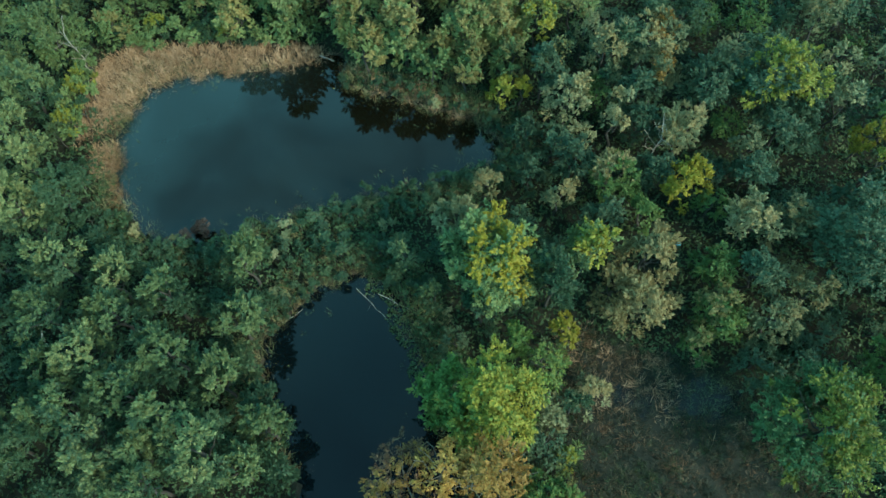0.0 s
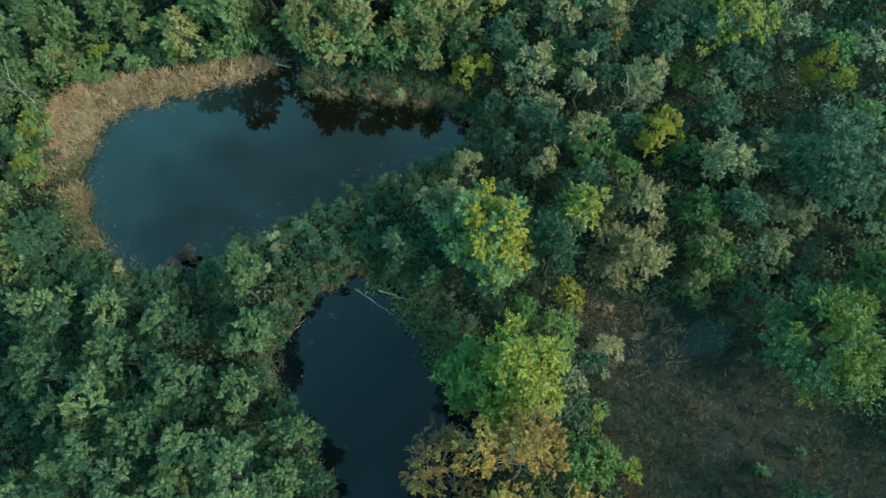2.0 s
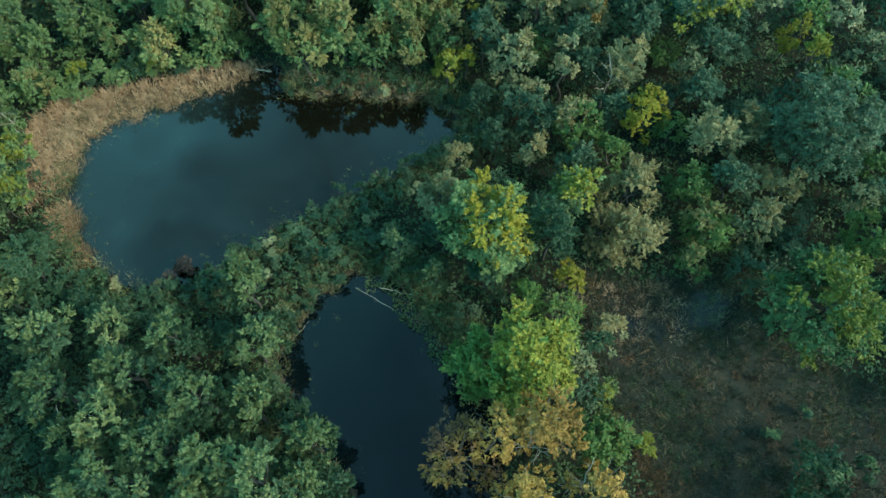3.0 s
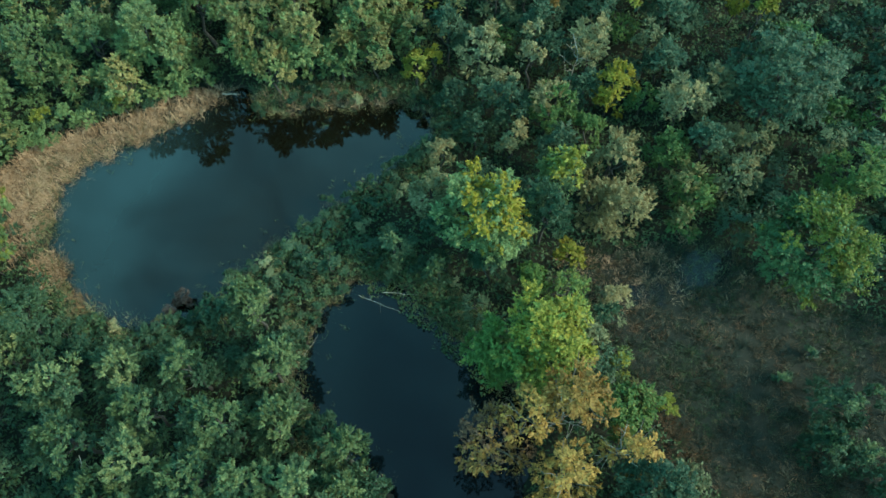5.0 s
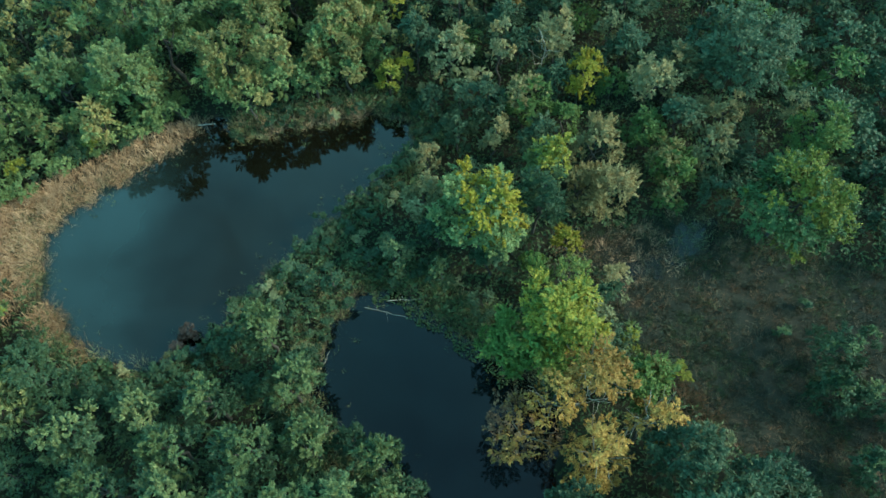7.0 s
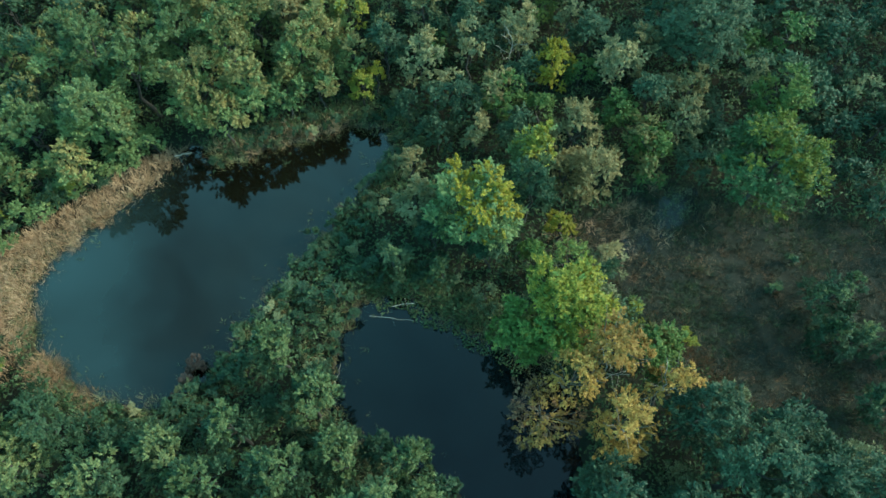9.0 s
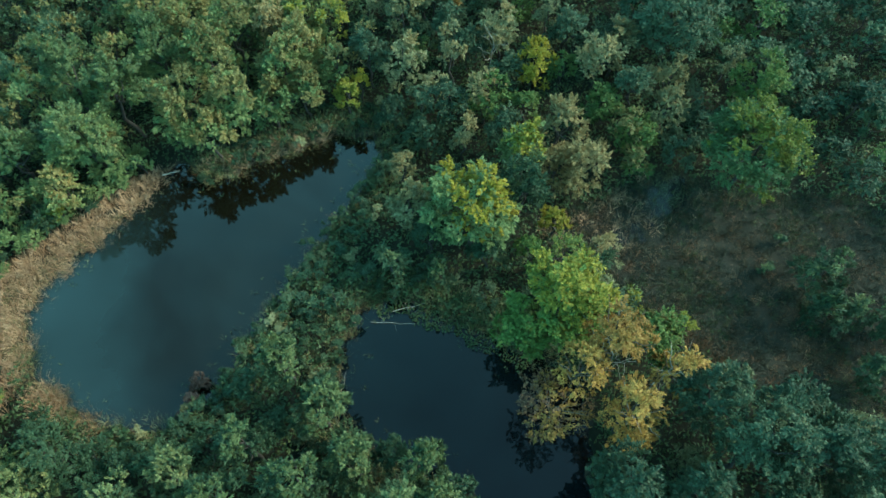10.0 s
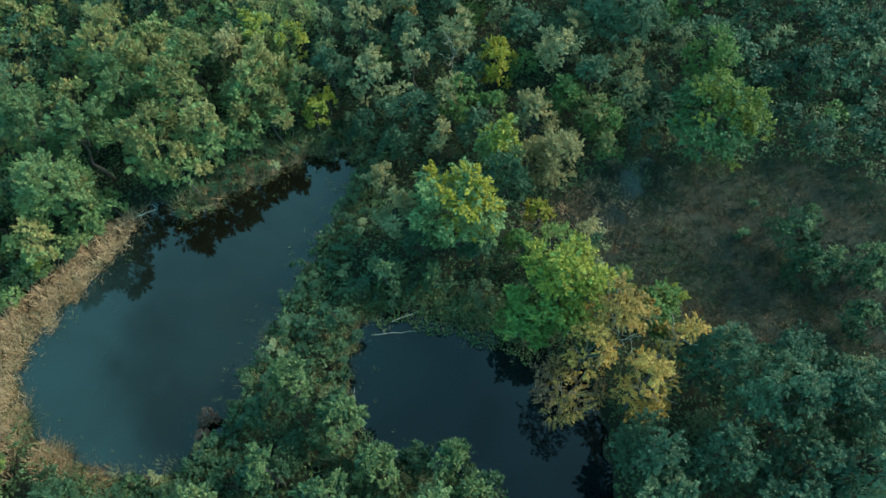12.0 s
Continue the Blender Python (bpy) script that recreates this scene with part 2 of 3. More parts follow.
    return ob


def build_ground():
    near_x, near_y = np.arange(-50, 62, 0.7), np.arange(-26, 82, 0.7)
    far = np.array([6, 20, 60, 180, 500, 1400.0])
    xs = np.concatenate([(near_x[0] - far)[::-1], near_x, near_x[-1] + far])
    ys = np.concatenate([(near_y[0] - far)[::-1], near_y, near_y[-1] + far])
    gx, gy = np.meshgrid(xs, ys)
    gz = np.concatenate([height(a, b) for a, b in zip(np.array_split(gx, 40), np.array_split(gy, 40))])
    w, h = len(xs), len(ys)
    i = (np.arange(h - 1)[:, None] * w + np.arange(w - 1)).ravel()
    faces = np.stack([i, i + 1, i + w + 1, i + w], 1)
    cx = gx.ravel()[i] + 0.35
    cy = gy.ravel()[i] + 0.35
    s = np.concatenate([shore(a, b) for a, b in zip(np.array_split(cx, 40), np.array_split(cy, 40))])
    f = np.concatenate([field(a, b) for a, b in zip(np.array_split(cx, 40), np.array_split(cy, 40))])
    kind = np.where(f + 0.8 * wobble(cx, cy) < 0, 1, np.where(s < 0.9, 2, 0))
    ob = mesh_object("ground", np.stack([gx.ravel(), gy.ravel(), gz.ravel()], 1), faces, [FLOOR, MARSH, MUD], index=kind, smooth=True)
    tagged(ob, "dark leaf-littered woodland floor around ponds and marsh", "ground", kind="structure")


def build_water(name, ring, label, level=0.0, water=WATER):
    lo, hi = ring.min(0) - 3, ring.max(0) + 3
    xs, ys = np.arange(lo[0], hi[0], 0.5), np.arange(lo[1], hi[1], 0.5)
    gx, gy = np.meshgrid(xs, ys)
    w, h = len(xs), len(ys)
    i = (np.arange(h - 1)[:, None] * w + np.arange(w - 1)).ravel()
    d = ring_distance(ring, gx.ravel()[i] + 0.25, gy.ravel()[i] + 0.25)
    i = i[d < (2.6 if level == 0 else 0.0)]
    faces = np.stack([i, i + 1, i + w + 1, i + w], 1)
    used, faces = np.unique(faces, return_inverse=True)
    verts = np.stack([gx.ravel(), gy.ravel(), level + 0 * gx.ravel()], 1)[used]
    tagged(mesh_object(name, verts, faces.reshape(-1, 4), [water], smooth=True), label, "water", kind="structure")


build_ground()
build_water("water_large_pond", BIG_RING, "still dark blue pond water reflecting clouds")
build_water("water_small_pond", SMALL_RING, "still dark pond water between overhanging trees", water=DEEP)
build_water("water_marsh_pool", smooth_ring([(16.2, 10.8), (18.2, 13.2), (21.4, 14.2), (24.2, 14.4), (24.8, 12.2), (22.6, 9.8), (18.4, 8.8)]), "shallow grey pool in the marsh", 0.1, SHALLOW)
build_water("water_marsh_puddle", smooth_ring([(11.4, 11.4), (13.6, 13.4), (15.8, 11.8), (14.2, 9.8)]), "shallow puddle among the marsh grass", 0.1, SHALLOW)


# ---- plants ----
def unit(v):
    return v / (np.linalg.norm(v, axis=-1, keepdims=True) + 1e-9)


def leaf_quads(c, d, n, length, width, fold=0.18):
    """Pointed leaves: centres c, long axes d, facing n."""
    d = unit(d)
    s = unit(np.cross(n, d))
    n = np.cross(d, s)
    L, W = np.reshape(length, (-1, 1)), np.reshape(width, (-1, 1))
    v = np.stack([c - d * L / 2, c + s * W / 2 + d * L * 0.06 + n * W * fold, c + d * L / 2, c - s * W / 2 + d * L * 0.06 + n * W * fold], 1)
    return v.reshape(-1, 3), np.arange(len(c) * 4).reshape(-1, 4)


def leaf_slivers(c, d, n, length, width):
    """Narrow pointed leaves of one face each."""
    d = unit(d)
    s = unit(np.cross(n, d))
    L, W = np.reshape(length, (-1, 1)), np.reshape(width, (-1, 1))
    v = np.stack([c - d * L * 0.4 - s * W / 2, c - d * L * 0.4 + s * W / 2, c + d * L * 0.6], 1)
    return v.reshape(-1, 3), np.arange(len(c) * 3).reshape(-1, 3)


def crown_leaves(rng, R, rise, clumps, leaves, feathery, accent, squash=0.85, sprays=9, lobes=(0.22, 0.44)):
    """Leaves of a crown of radius R and half height rise round the origin: clumps, spindle-shaped sprays on the clumps, leaves on the sprays."""
    C, D, N, M = [], [], [], []
    for k in range(clumps):
        while True:
            a = unit(rng.normal(size=3))
            if a[2] > -0.6:
                break
        u = rng.uniform(0.45, 0.98)
        if k < 2:
            a, u = unit(np.array([rng.normal() * 0.4, rng.normal() * 0.4, 1.0])), rng.uniform(0.75, 0.92)
        centre = a * u * np.array([R, R, rise]) * 0.84
        rc = min(R, rise) * rng.uniform(*lobes)
        ns = max(6, int(2.4 * sprays * rng.uniform(0.7, 1.3)))
        so = unit(rng.normal(size=(ns, 3)) + 0.5 * a + np.array([0, 0, 0.5]))
        axis = unit(so + 0.3 * rng.normal(size=(ns, 3)) + np.array([0, 0, 0.25 if feathery else -0.1]))
        reach = rc * rng.uniform(0.35, 0.72, ns)
        foot = centre + so * rc * rng.uniform(0.45, 0.72, (ns, 1)) * np.array([1, 1, squash])
        m = int(leaves / clumps * (rc / (0.5 * sum(lobes) * min(R, rise))) ** 1.6)
        w = rng.choice(ns, m, p=reach ** 2 / (reach ** 2).sum())
        v = rng.uniform(0, 1, (m, 1)) ** 0.8
        o = unit(rng.normal(size=(m, 3)))
        girth = reach[w, None] * (0.52 - 0.36 * v)
        p = foot[w] + axis[w] * reach[w, None] * v * np.array([1, 1, squash]) + o * girth * rng.uniform(0.35, 1.0, (m, 1))
        C.append(p)
        D.append(axis[w] + 0.7 * o + 0.5 * rng.normal(size=(m, 3)))
        N.append(0.75 * a + 0.6 * so[w] + 0.3 * o + 0.3 * rng.normal(size=(m, 3)) + np.array([0, 0, 0.4]))
        # accent clumps favour top and sun side; the top leaf paints sunlight there
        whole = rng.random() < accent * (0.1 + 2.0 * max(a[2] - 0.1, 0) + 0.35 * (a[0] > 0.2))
        turned_or_lit = rng.random(ns) < (0.85 if whole else 0.025 * (accent > 0))
        M.append(turned_or_lit[w])
    return np.concatenate(C), np.concatenate(D), np.concatenate(N), np.concatenate(M).astype(int)


def tube(rings, sides=6):
    """A tapered tube through (x, y, z, radius) rows."""
    r = np.array(rings, float)
    t = np.gradient(r[:, :3], axis=0)
    t = unit(t)
    ref = np.where(np.abs(t[:, 2:3]) > 0.9, np.array([[1.0, 0, 0]]), np.array([[0, 0, 1.0]]))
    a = unit(np.cross(t, ref))
    b = np.cross(t, a)
    w = np.arange(sides) * 2 * np.pi / sides
    v = r[:, None, :3] + r[:, None, 3:4] * (np.cos(w)[None, :, None] * a[:, None] + np.sin(w)[None, :, None] * b[:, None])
    i = (np.arange(len(r) - 1)[:, None] * sides + np.arange(sides)).ravel()
    j = (np.arange(len(r) - 1)[:, None] * sides + (np.arange(sides) + 1) % sides).ravel()
    return v.reshape(-1, 3), np.stack([i, j, j + sides, i + sides], 1)


def bent(rng, a, b, r0, r1, n=5, sway=0.06):
    a, b = np.array(a, float), np.array(b, float)
    L = np.linalg.norm(b - a)
    u = np.linspace(0, 1, n)[:, None]
    p = a + (b - a) * u + rng.normal(size=(n, 3)) * L * sway * np.sin(np.pi * u)
    return np.concatenate([p, r0 + (r1 - r0) * u], 1)


STYLE = {
    # feathery, leaf length, leaf width, leaves per square metre of crown, clumps at radius 3, sprays a clump
    "feather": (True, 0.185, 0.085, 132, 26, 9),
    "far": (True, 0.30, 0.14, 46, 15, 9),
    "broad": (False, 0.17, 0.11, 112, 28, 8),
    "oak": (False, 0.17, 0.115, 150, 56, 8),
    "far_broad": (False, 0.29, 0.18, 44, 16, 7),
    "fine": (True, 0.18, 0.085, 128, 24, 9),
    "thin": (False, 0.15, 0.09, 100, 26, 7),
}
PROTOTYPES = {}


def tree(name, style, leaf, R, top, variant, full, turning, accent, deep):
    """A tree standing on the origin: trunk, limbs and crown. Alike trees are built once."""
    key = (name, style, leaf, R, top, variant, full, turning, accent, deep)
    if key in PROTOTYPES:
        return PROTOTYPES[key], False
    rng = np.random.default_rng(int(R * 10) * 1009 + int(top) * 31 + variant * 7 + 5)
    feathery, L, W, dens, nclump, sprays = STYLE[style]
    rise = max(min(deep * top, 2.3 * R), 0.5)
    mid = top - rise
    root = new(name)
    root.empty_display_size = 0.5
    r0 = 0.014 * top + 0.03
    v, f = tube(bent(rng, (0, 0, -0.25), (0.1 * R * rng.normal(), 0.1 * R * rng.normal(), mid + 0.35 * rise), r0, 0.25 * r0, 6, 0.03), 7)
    mesh_object("trunk", v, f, [BARK], root, smooth=True)
    bare = style == "thin"
    for k in range(9 if bare else 4 if R > 1.6 else 2):
        w = k * 1.7 + rng.uniform(0, 1)
        z0 = mid * rng.uniform(0.55, 0.95)
        far = rng.uniform(0.75, 1.0) if bare else 0.6
        tip = (far * R * math.cos(w), far * R * math.sin(w), mid + rise * (rng.uniform(0.1, 0.75) if bare else rng.uniform(0.0, 0.3)))
        v, f = tube(bent(rng, (0, 0, z0), tip, (0.3 if bare else 0.45) * r0, 0.08 * r0, 5, 0.03), 5)
        mesh_object("limb", v, f, [DULLWOOD if bare else BARK], root, smooth=True)
    area = 4 * np.pi * R * (R + rise) / 2
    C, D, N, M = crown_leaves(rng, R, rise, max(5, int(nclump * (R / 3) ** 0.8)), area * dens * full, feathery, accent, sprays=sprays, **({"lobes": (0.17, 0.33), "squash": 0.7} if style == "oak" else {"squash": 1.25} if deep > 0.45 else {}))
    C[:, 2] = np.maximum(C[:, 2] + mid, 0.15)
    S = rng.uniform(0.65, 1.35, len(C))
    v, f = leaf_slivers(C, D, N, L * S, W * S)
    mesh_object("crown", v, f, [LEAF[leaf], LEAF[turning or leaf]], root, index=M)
    PROTOTYPES[key] = root
    return root, True


PLACED = []


def plant(name, style, leaf, x, y, top, R, label, category="tree", group="", full=1.0, turning="", accent=0.0, deep=0.42):
    """Stands one tree or bush on the ground. turning: leaf of accent clumps, both autumn colour and painted sunlit
    tops.
    """
    rr = round(R * 2) / 2
    variant = int(abs(x * 7.3 + y * 3.1)) % 3
    tt = max(round(top / 2) * 2, 1) if top > 3 else max(round(top), 1)
    ob, fresh = tree(name, style, leaf, rr, tt, variant, full, turning, accent, deep)
    z = float(height(x, y))
    k = R / rr
    m = Matrix.Translation((x, y, z)) @ Euler((0, 0, (x * 12.9898 + y * 78.233) % 6.283)).to_matrix().to_4x4() @ Matrix.Diagonal((k, k, (top - z) / tt, 1))
    # accented crowns turn little, so the accent keeps to the sun side
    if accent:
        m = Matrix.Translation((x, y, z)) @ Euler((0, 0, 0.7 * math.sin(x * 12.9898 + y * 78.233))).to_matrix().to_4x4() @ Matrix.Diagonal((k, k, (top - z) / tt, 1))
    if fresh:
        ob.matrix_basis = m
    else:
        ob = copy_thing(ob, m @ Matrix.Diagonal((1 / ob.scale[0], 1 / ob.scale[1], 1 / ob.scale[2], 1)))
    tagged(ob, label, category, group)
    PLACED.append((x, y, R))
    return ob


# ---- the wood west of the small pond ----
SALLOW = "grey-green sallow tree with a feathery lit top"
for x, y, top, R in [(-28, 20.2, 7.8, 2.4), (-27.3, 15.7, 9.3, 2.4), (-22.3, 15.6, 9.6, 2.3), (-19.3, 17.2, 8.6, 2.2), (-14.4, 15.7, 7.6, 2.2),
                     (-18.1, 12.9, 10.1, 2.2), (-23.4, 12.6, 9.8, 2.2), (-15.0, 11.2, 8.6, 2.0), (-24.4, 9.3, 10.3, 2.3), (-20.2, 10.0, 10.6, 2.2),
                     (-26.6, 11.6, 8.0, 2.0), (-17.4, 8.4, 10.8, 2.1), (-14.6, 6.3, 11.3, 2.4), (-21.5, 6.6, 10.2, 2.3), (-18.4, 4.4, 10.0, 2.3),
                     (-24.0, 18.8, 7.0, 2.0), (-28.5, 7.0, 8.5, 2.3)]:
    # the accent paints a sunlit cap on each crown
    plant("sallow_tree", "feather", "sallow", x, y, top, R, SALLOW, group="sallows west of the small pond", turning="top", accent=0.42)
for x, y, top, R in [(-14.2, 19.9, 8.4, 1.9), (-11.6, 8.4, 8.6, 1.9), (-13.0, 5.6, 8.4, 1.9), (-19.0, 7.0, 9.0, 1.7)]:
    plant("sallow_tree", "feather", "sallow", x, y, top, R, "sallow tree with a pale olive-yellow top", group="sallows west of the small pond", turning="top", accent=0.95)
for x, y, top, R in [(-13.6, 13.2, 4.6, 1.6), (-10.6, 6.2, 4.6, 1.7), (-13.4, 17.4, 4.6, 1.5), (-12.6, 10.6, 5.4, 1.5), (-16.8, 21.0, 4.0, 1.6)]:
    plant("waterside_bush", "fine", "sallow", x, y, top, R, "round grey-green bush on the pond bank", "bush", "bushes round the ponds")

# ---- the wood west and north of the large pond ----
OLIVE = "tall olive-green willow with feathery drooping sprays"
for x, y, top, R in [(-32.0, 24.6, 8.6, 2.6), (-33.5, 29.5, 10.5, 2.8), (-33.6, 35.0, 9.5, 2.6), (-33.0, 40.6, 8.5, 2.6), (-37.5, 26.0, 10.0, 2.8),
                     (-38.0, 33.0, 10.0, 2.8), (-38.0, 39.0, 9.5, 2.8), (-34.0, 45.5, 9.0, 2.6), (-29.8, 47.4, 9.0, 2.6), (-24.5, 48.4, 8.6, 2.6),
                     (-19.5, 48.0, 9.2, 2.6), (-14.6, 45.2, 11.6, 2.8), (-10.2, 47.4, 11.4, 2.6), (-12.2, 51.5, 11.4, 2.6), (-5.6, 49.2, 10.6, 2.8)]:
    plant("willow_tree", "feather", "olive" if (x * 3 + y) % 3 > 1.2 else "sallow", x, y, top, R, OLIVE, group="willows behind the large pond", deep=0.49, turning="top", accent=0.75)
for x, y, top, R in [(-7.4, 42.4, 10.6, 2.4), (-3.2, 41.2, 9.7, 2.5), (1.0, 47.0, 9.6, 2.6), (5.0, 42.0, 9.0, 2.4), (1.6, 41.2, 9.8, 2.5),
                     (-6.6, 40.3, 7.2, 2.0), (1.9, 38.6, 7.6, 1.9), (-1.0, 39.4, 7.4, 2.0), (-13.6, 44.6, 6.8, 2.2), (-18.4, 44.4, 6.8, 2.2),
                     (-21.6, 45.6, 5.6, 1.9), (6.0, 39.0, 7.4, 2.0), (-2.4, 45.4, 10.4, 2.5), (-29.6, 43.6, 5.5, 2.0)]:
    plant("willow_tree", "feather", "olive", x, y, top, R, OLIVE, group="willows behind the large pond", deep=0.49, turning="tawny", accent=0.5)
for x, y, top, R in [(-26.0, 44.2, 3.8, 1.3), (-30.6, 37.2, 4.6, 1.5), (-19.6, 43.6, 3.6, 1.3), (-31.0, 33.6, 4.6, 1.5)]:
    plant("yellowing_bush", "fine", "olive", x, y, top, R, "yellow-green bush behind the dry reeds", "bush", "bushes round the ponds", turning="lime", accent=0.5)
for x, y, top, R in [(-29.4, 25.8, 7.4, 2.2), (-29.8, 28.6, 4.2, 1.7), (-27.8, 24.6, 3.4, 1.4), (-26.4, 22.6, 4.0, 1.6)]:
    plant("waterside_bush", "fine", "sallow", x, y, top, R, "dull green bush beside the pond bank", "bush", "bushes round the ponds")

edge = np.random.default_rng(5)
for k in range(26):
    x, y = (-31.6 + 0.5 * edge.normal(), 32.5 + 0.95 * k) if k < 11 else (-30.4 + 1.3 * (k - 11), 44.1 + 0.35 * edge.normal())
    leaf = "olive" if k % 3 else "sallow"
    plant("waterside_bush", "fine", leaf, x, y, float(edge.uniform(2.4, 4.4)), float(edge.uniform(1.0, 1.5)), "dense green bush behind the dry reeds", "bush", "bushes round the ponds", full=0.7)

# ---- the mixed wood to the north-east ----
for x, y, top, R in [(10.2, 34.6, 8.8, 2.1), (13.9, 32.6, 9.0, 1.5), (9.0, 26.1, 7.2, 1.3), (23.8, 16.2, 7.0, 1.9), (26.6, 18.3, 6.8, 1.5), (19.2, 32.0, 7.6, 2.4), (25.4, 23.6, 7.4, 2.2),
                     (23.2, 23.6, 7.6, 2.3), (3.4, 27.6, 5.3, 1.5), (1.0, 23.8, 7.2, 1.8), (13.4, 38.6, 9.6, 2.2), (17.0, 39.6, 9.5, 2.2),
                     (33.0, 44.0, 9.0, 2.4)]:
    plant("birch_tree", "fine", "pale", x, y, top, R, "slender birch with a pale greyish crown", group="birches in the mixed wood", turning="taupe", accent=0.5)
for x, y, top, R in [(10.4, 29.2, 7.2, 1.6), (23.0, 19.6, 7.0, 2.0), (16.2, 33.0, 6.0, 1.8), (9.0, 31.4, 5.6, 1.6), (6.8, 32.4, 5.0, 1.8),
                     (7.0, 28.6, 5.0, 1.9), (12.4, 24.6, 5.4, 1.8), (16.8, 28.6, 5.6, 1.8), (15.6, 35.4, 7.6, 2.2), (8.4, 37.6, 8.0, 2.0),
                     (27.4, 32.4, 7.4, 2.4), (22.0, 36.4, 8.0, 2.4), (24.4, 28.2, 6.0, 2.2)]:
    plant("alder_tree", "broad", "teal", x, y, top, R, "dark blue-green alder in the mixed wood", group="alders in the mixed wood")
plant("big_alder_tree", "oak", "teal", 30.8, 21.6, 10.0, 4.6, "large round dark blue-green tree", group="alders in the mixed wood")
plant("lime_green_tree", "oak", "teal", 27.2, 36.4, 9.4, 4.0, "dark green tree with bright yellow-green upper sprays", turning="lime", accent=0.6)
plant("yellow_tree", "fine", "yellow", 18.8, 27.3, 6.6, 2.1, "small bright yellow tree among dark alders", deep=0.46)
plant("yellowing_bush", "fine", "lime", 5.0, 36.6, 5.2, 1.6, "yellow-green bush at the end of the large pond", "bush", "bushes round the ponds")
plant("yellowing_bush", "fine", "yellow", 6.6, 36.9, 5.4, 0.9, "small yellow bush at the end of the large pond", "bush", "bushes round the ponds")
for x, y, top, R in [(19.8, 17.2, 6.0, 2.0), (18.6, 15.0, 4.2, 1.7)]:
    plant("green_tree", "fine", "green", x, y, top, R, "fresh green tree with golden outer sprays beside the marsh", group="green trees by the marsh", turning="tawny", accent=0.5)
for x, y, top, R in [(15.6, 25.2, 5.4, 1.6), (31.6, 12.6, 7.8, 2.6), (20.4, 20.6, 5.6, 1.9), (21.0, 25.7, 5.2, 1.4), (20.4, 15.8, 5.4, 1.6)]:
    plant("green_tree", "fine", "green", x, y, top, R, "fresh green tree with yellowing outer sprays", group="green trees by the marsh")
plant("green_tree", "fine", "green", 13.1, 27.7, 7.4, 2.2, "fresh green tree with brown upper sprays", group="green trees by the marsh", turning="taupe", accent=0.45, deep=0.48)
plant("brown_tree", "fine", "taupe", 15.0, 20.8, 8.4, 2.2, "greyish-brown autumn tree beside the marsh", group="brown trees by the marsh", deep=0.48)
plant("brown_tree", "fine", "taupe", 14.7, 17.4, 5.8, 2.8, "greyish-brown autumn tree beside the marsh", group="brown trees by the marsh", deep=0.48)
plant("brown_tree", "fine", "taupe", 12.6, 18.8, 6.0, 1.9, "greyish-brown autumn tree beside the marsh", group="brown trees by the marsh", deep=0.48)
plant("oak_tree", "oak", "fresh", 24.2, 8.4, 10.2, 4.4, "large fresh green oak with yellow tips", turning="lime", accent=0.5, deep=0.47)

# ---- the spit of trees between pond and marsh ----
plant("yellowing_tree", "oak", "olive", 3.6, 19.6, 11.0, 3.7, "olive-green tree turning yellow on its crown", group="trees on the spit", turning="yellow", accent=0.32)
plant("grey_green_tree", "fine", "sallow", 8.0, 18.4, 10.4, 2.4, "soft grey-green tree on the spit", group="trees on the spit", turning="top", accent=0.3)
plant("yellowing_tree", "broad", "olive", 10.6, 20.8, 9.0, 2.2, "yellow-green tree on the spit", group="trees on the spit", turning="lime", accent=0.8)
plant("yellow_bush", "broad", "yellow", 8.8, 15.4, 6.0, 1.2, "bright yellow bush at the marsh edge", "bush", "bushes by the marsh")
for x, y, top, R in [(0.6, 20.9, 6.4, 1.9), (2.8, 16.9, 6.6, 1.7), (-2.9, 21.6, 5.2, 1.7), (5.6, 17.7, 6.2, 1.5), (-0.6, 18.6, 4.4, 1.5)]:
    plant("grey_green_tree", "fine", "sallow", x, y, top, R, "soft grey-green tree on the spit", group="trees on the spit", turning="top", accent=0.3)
plant("grey_bush", "fine", "pale", 10.6, 11.4, 3.2, 1.5, "pale beige bush at the marsh edge", "bush", "bushes by the marsh", turning="taupe", accent=0.5)
plant("green_bush", "broad", "bright", 5.2, 14.6, 6.2, 1.3, "bright green bush at the marsh edge", "bush", "bushes by the marsh")
plant("maple_tree", "oak", "bright", 3.2, 9.6, 11.4, 3.5, "bright green maple turning yellow over the small pond", group="trees on the spit", turning="lime", accent=0.92)
plant("maple_tree", "oak", "bright", 0.4, 10.6, 7.6, 2.6, "bright green maple leaning over the small pond", group="trees on the spit")
for x, y, top, R, full in [(3.2, 5.4, 11.8, 2.6, 0.85), (0.4, 1.2, 11.4, 2.3, 0.9), (5.0, 1.0, 9.6, 1.9, 0.6), (0.2, 5.6, 10.6, 2.0, 0.5)]:
    plant("golden_tree", "thin", "gold", x, y, top, R, "golden-brown half-bare tree over the small pond", group="golden trees by the pond", full=full)
plant("brown_tree", "thin", "rust", -2.4, 5.2, 7.6, 2.7, "brown half-bare tree over the small pond", full=0.5, turning="gold", accent=0.7)
plant("green_tree", "broad", "green", 6.6, 3.6, 6.8, 2.2, "fresh green tree behind the golden ones", group="trees on the spit")
plant("olive_bush", "fine", "tawny", 8.7, 4.2, 4.4, 1.3, "tawny olive bush at the marsh edge", "bush", "bushes by the marsh")
plant("olive_bush", "fine", "olive", 8.6, 6.8, 3.8, 1.3, "yellowish olive bush at the marsh edge", "bush", "bushes by the marsh", turning="lime", accent=0.4)
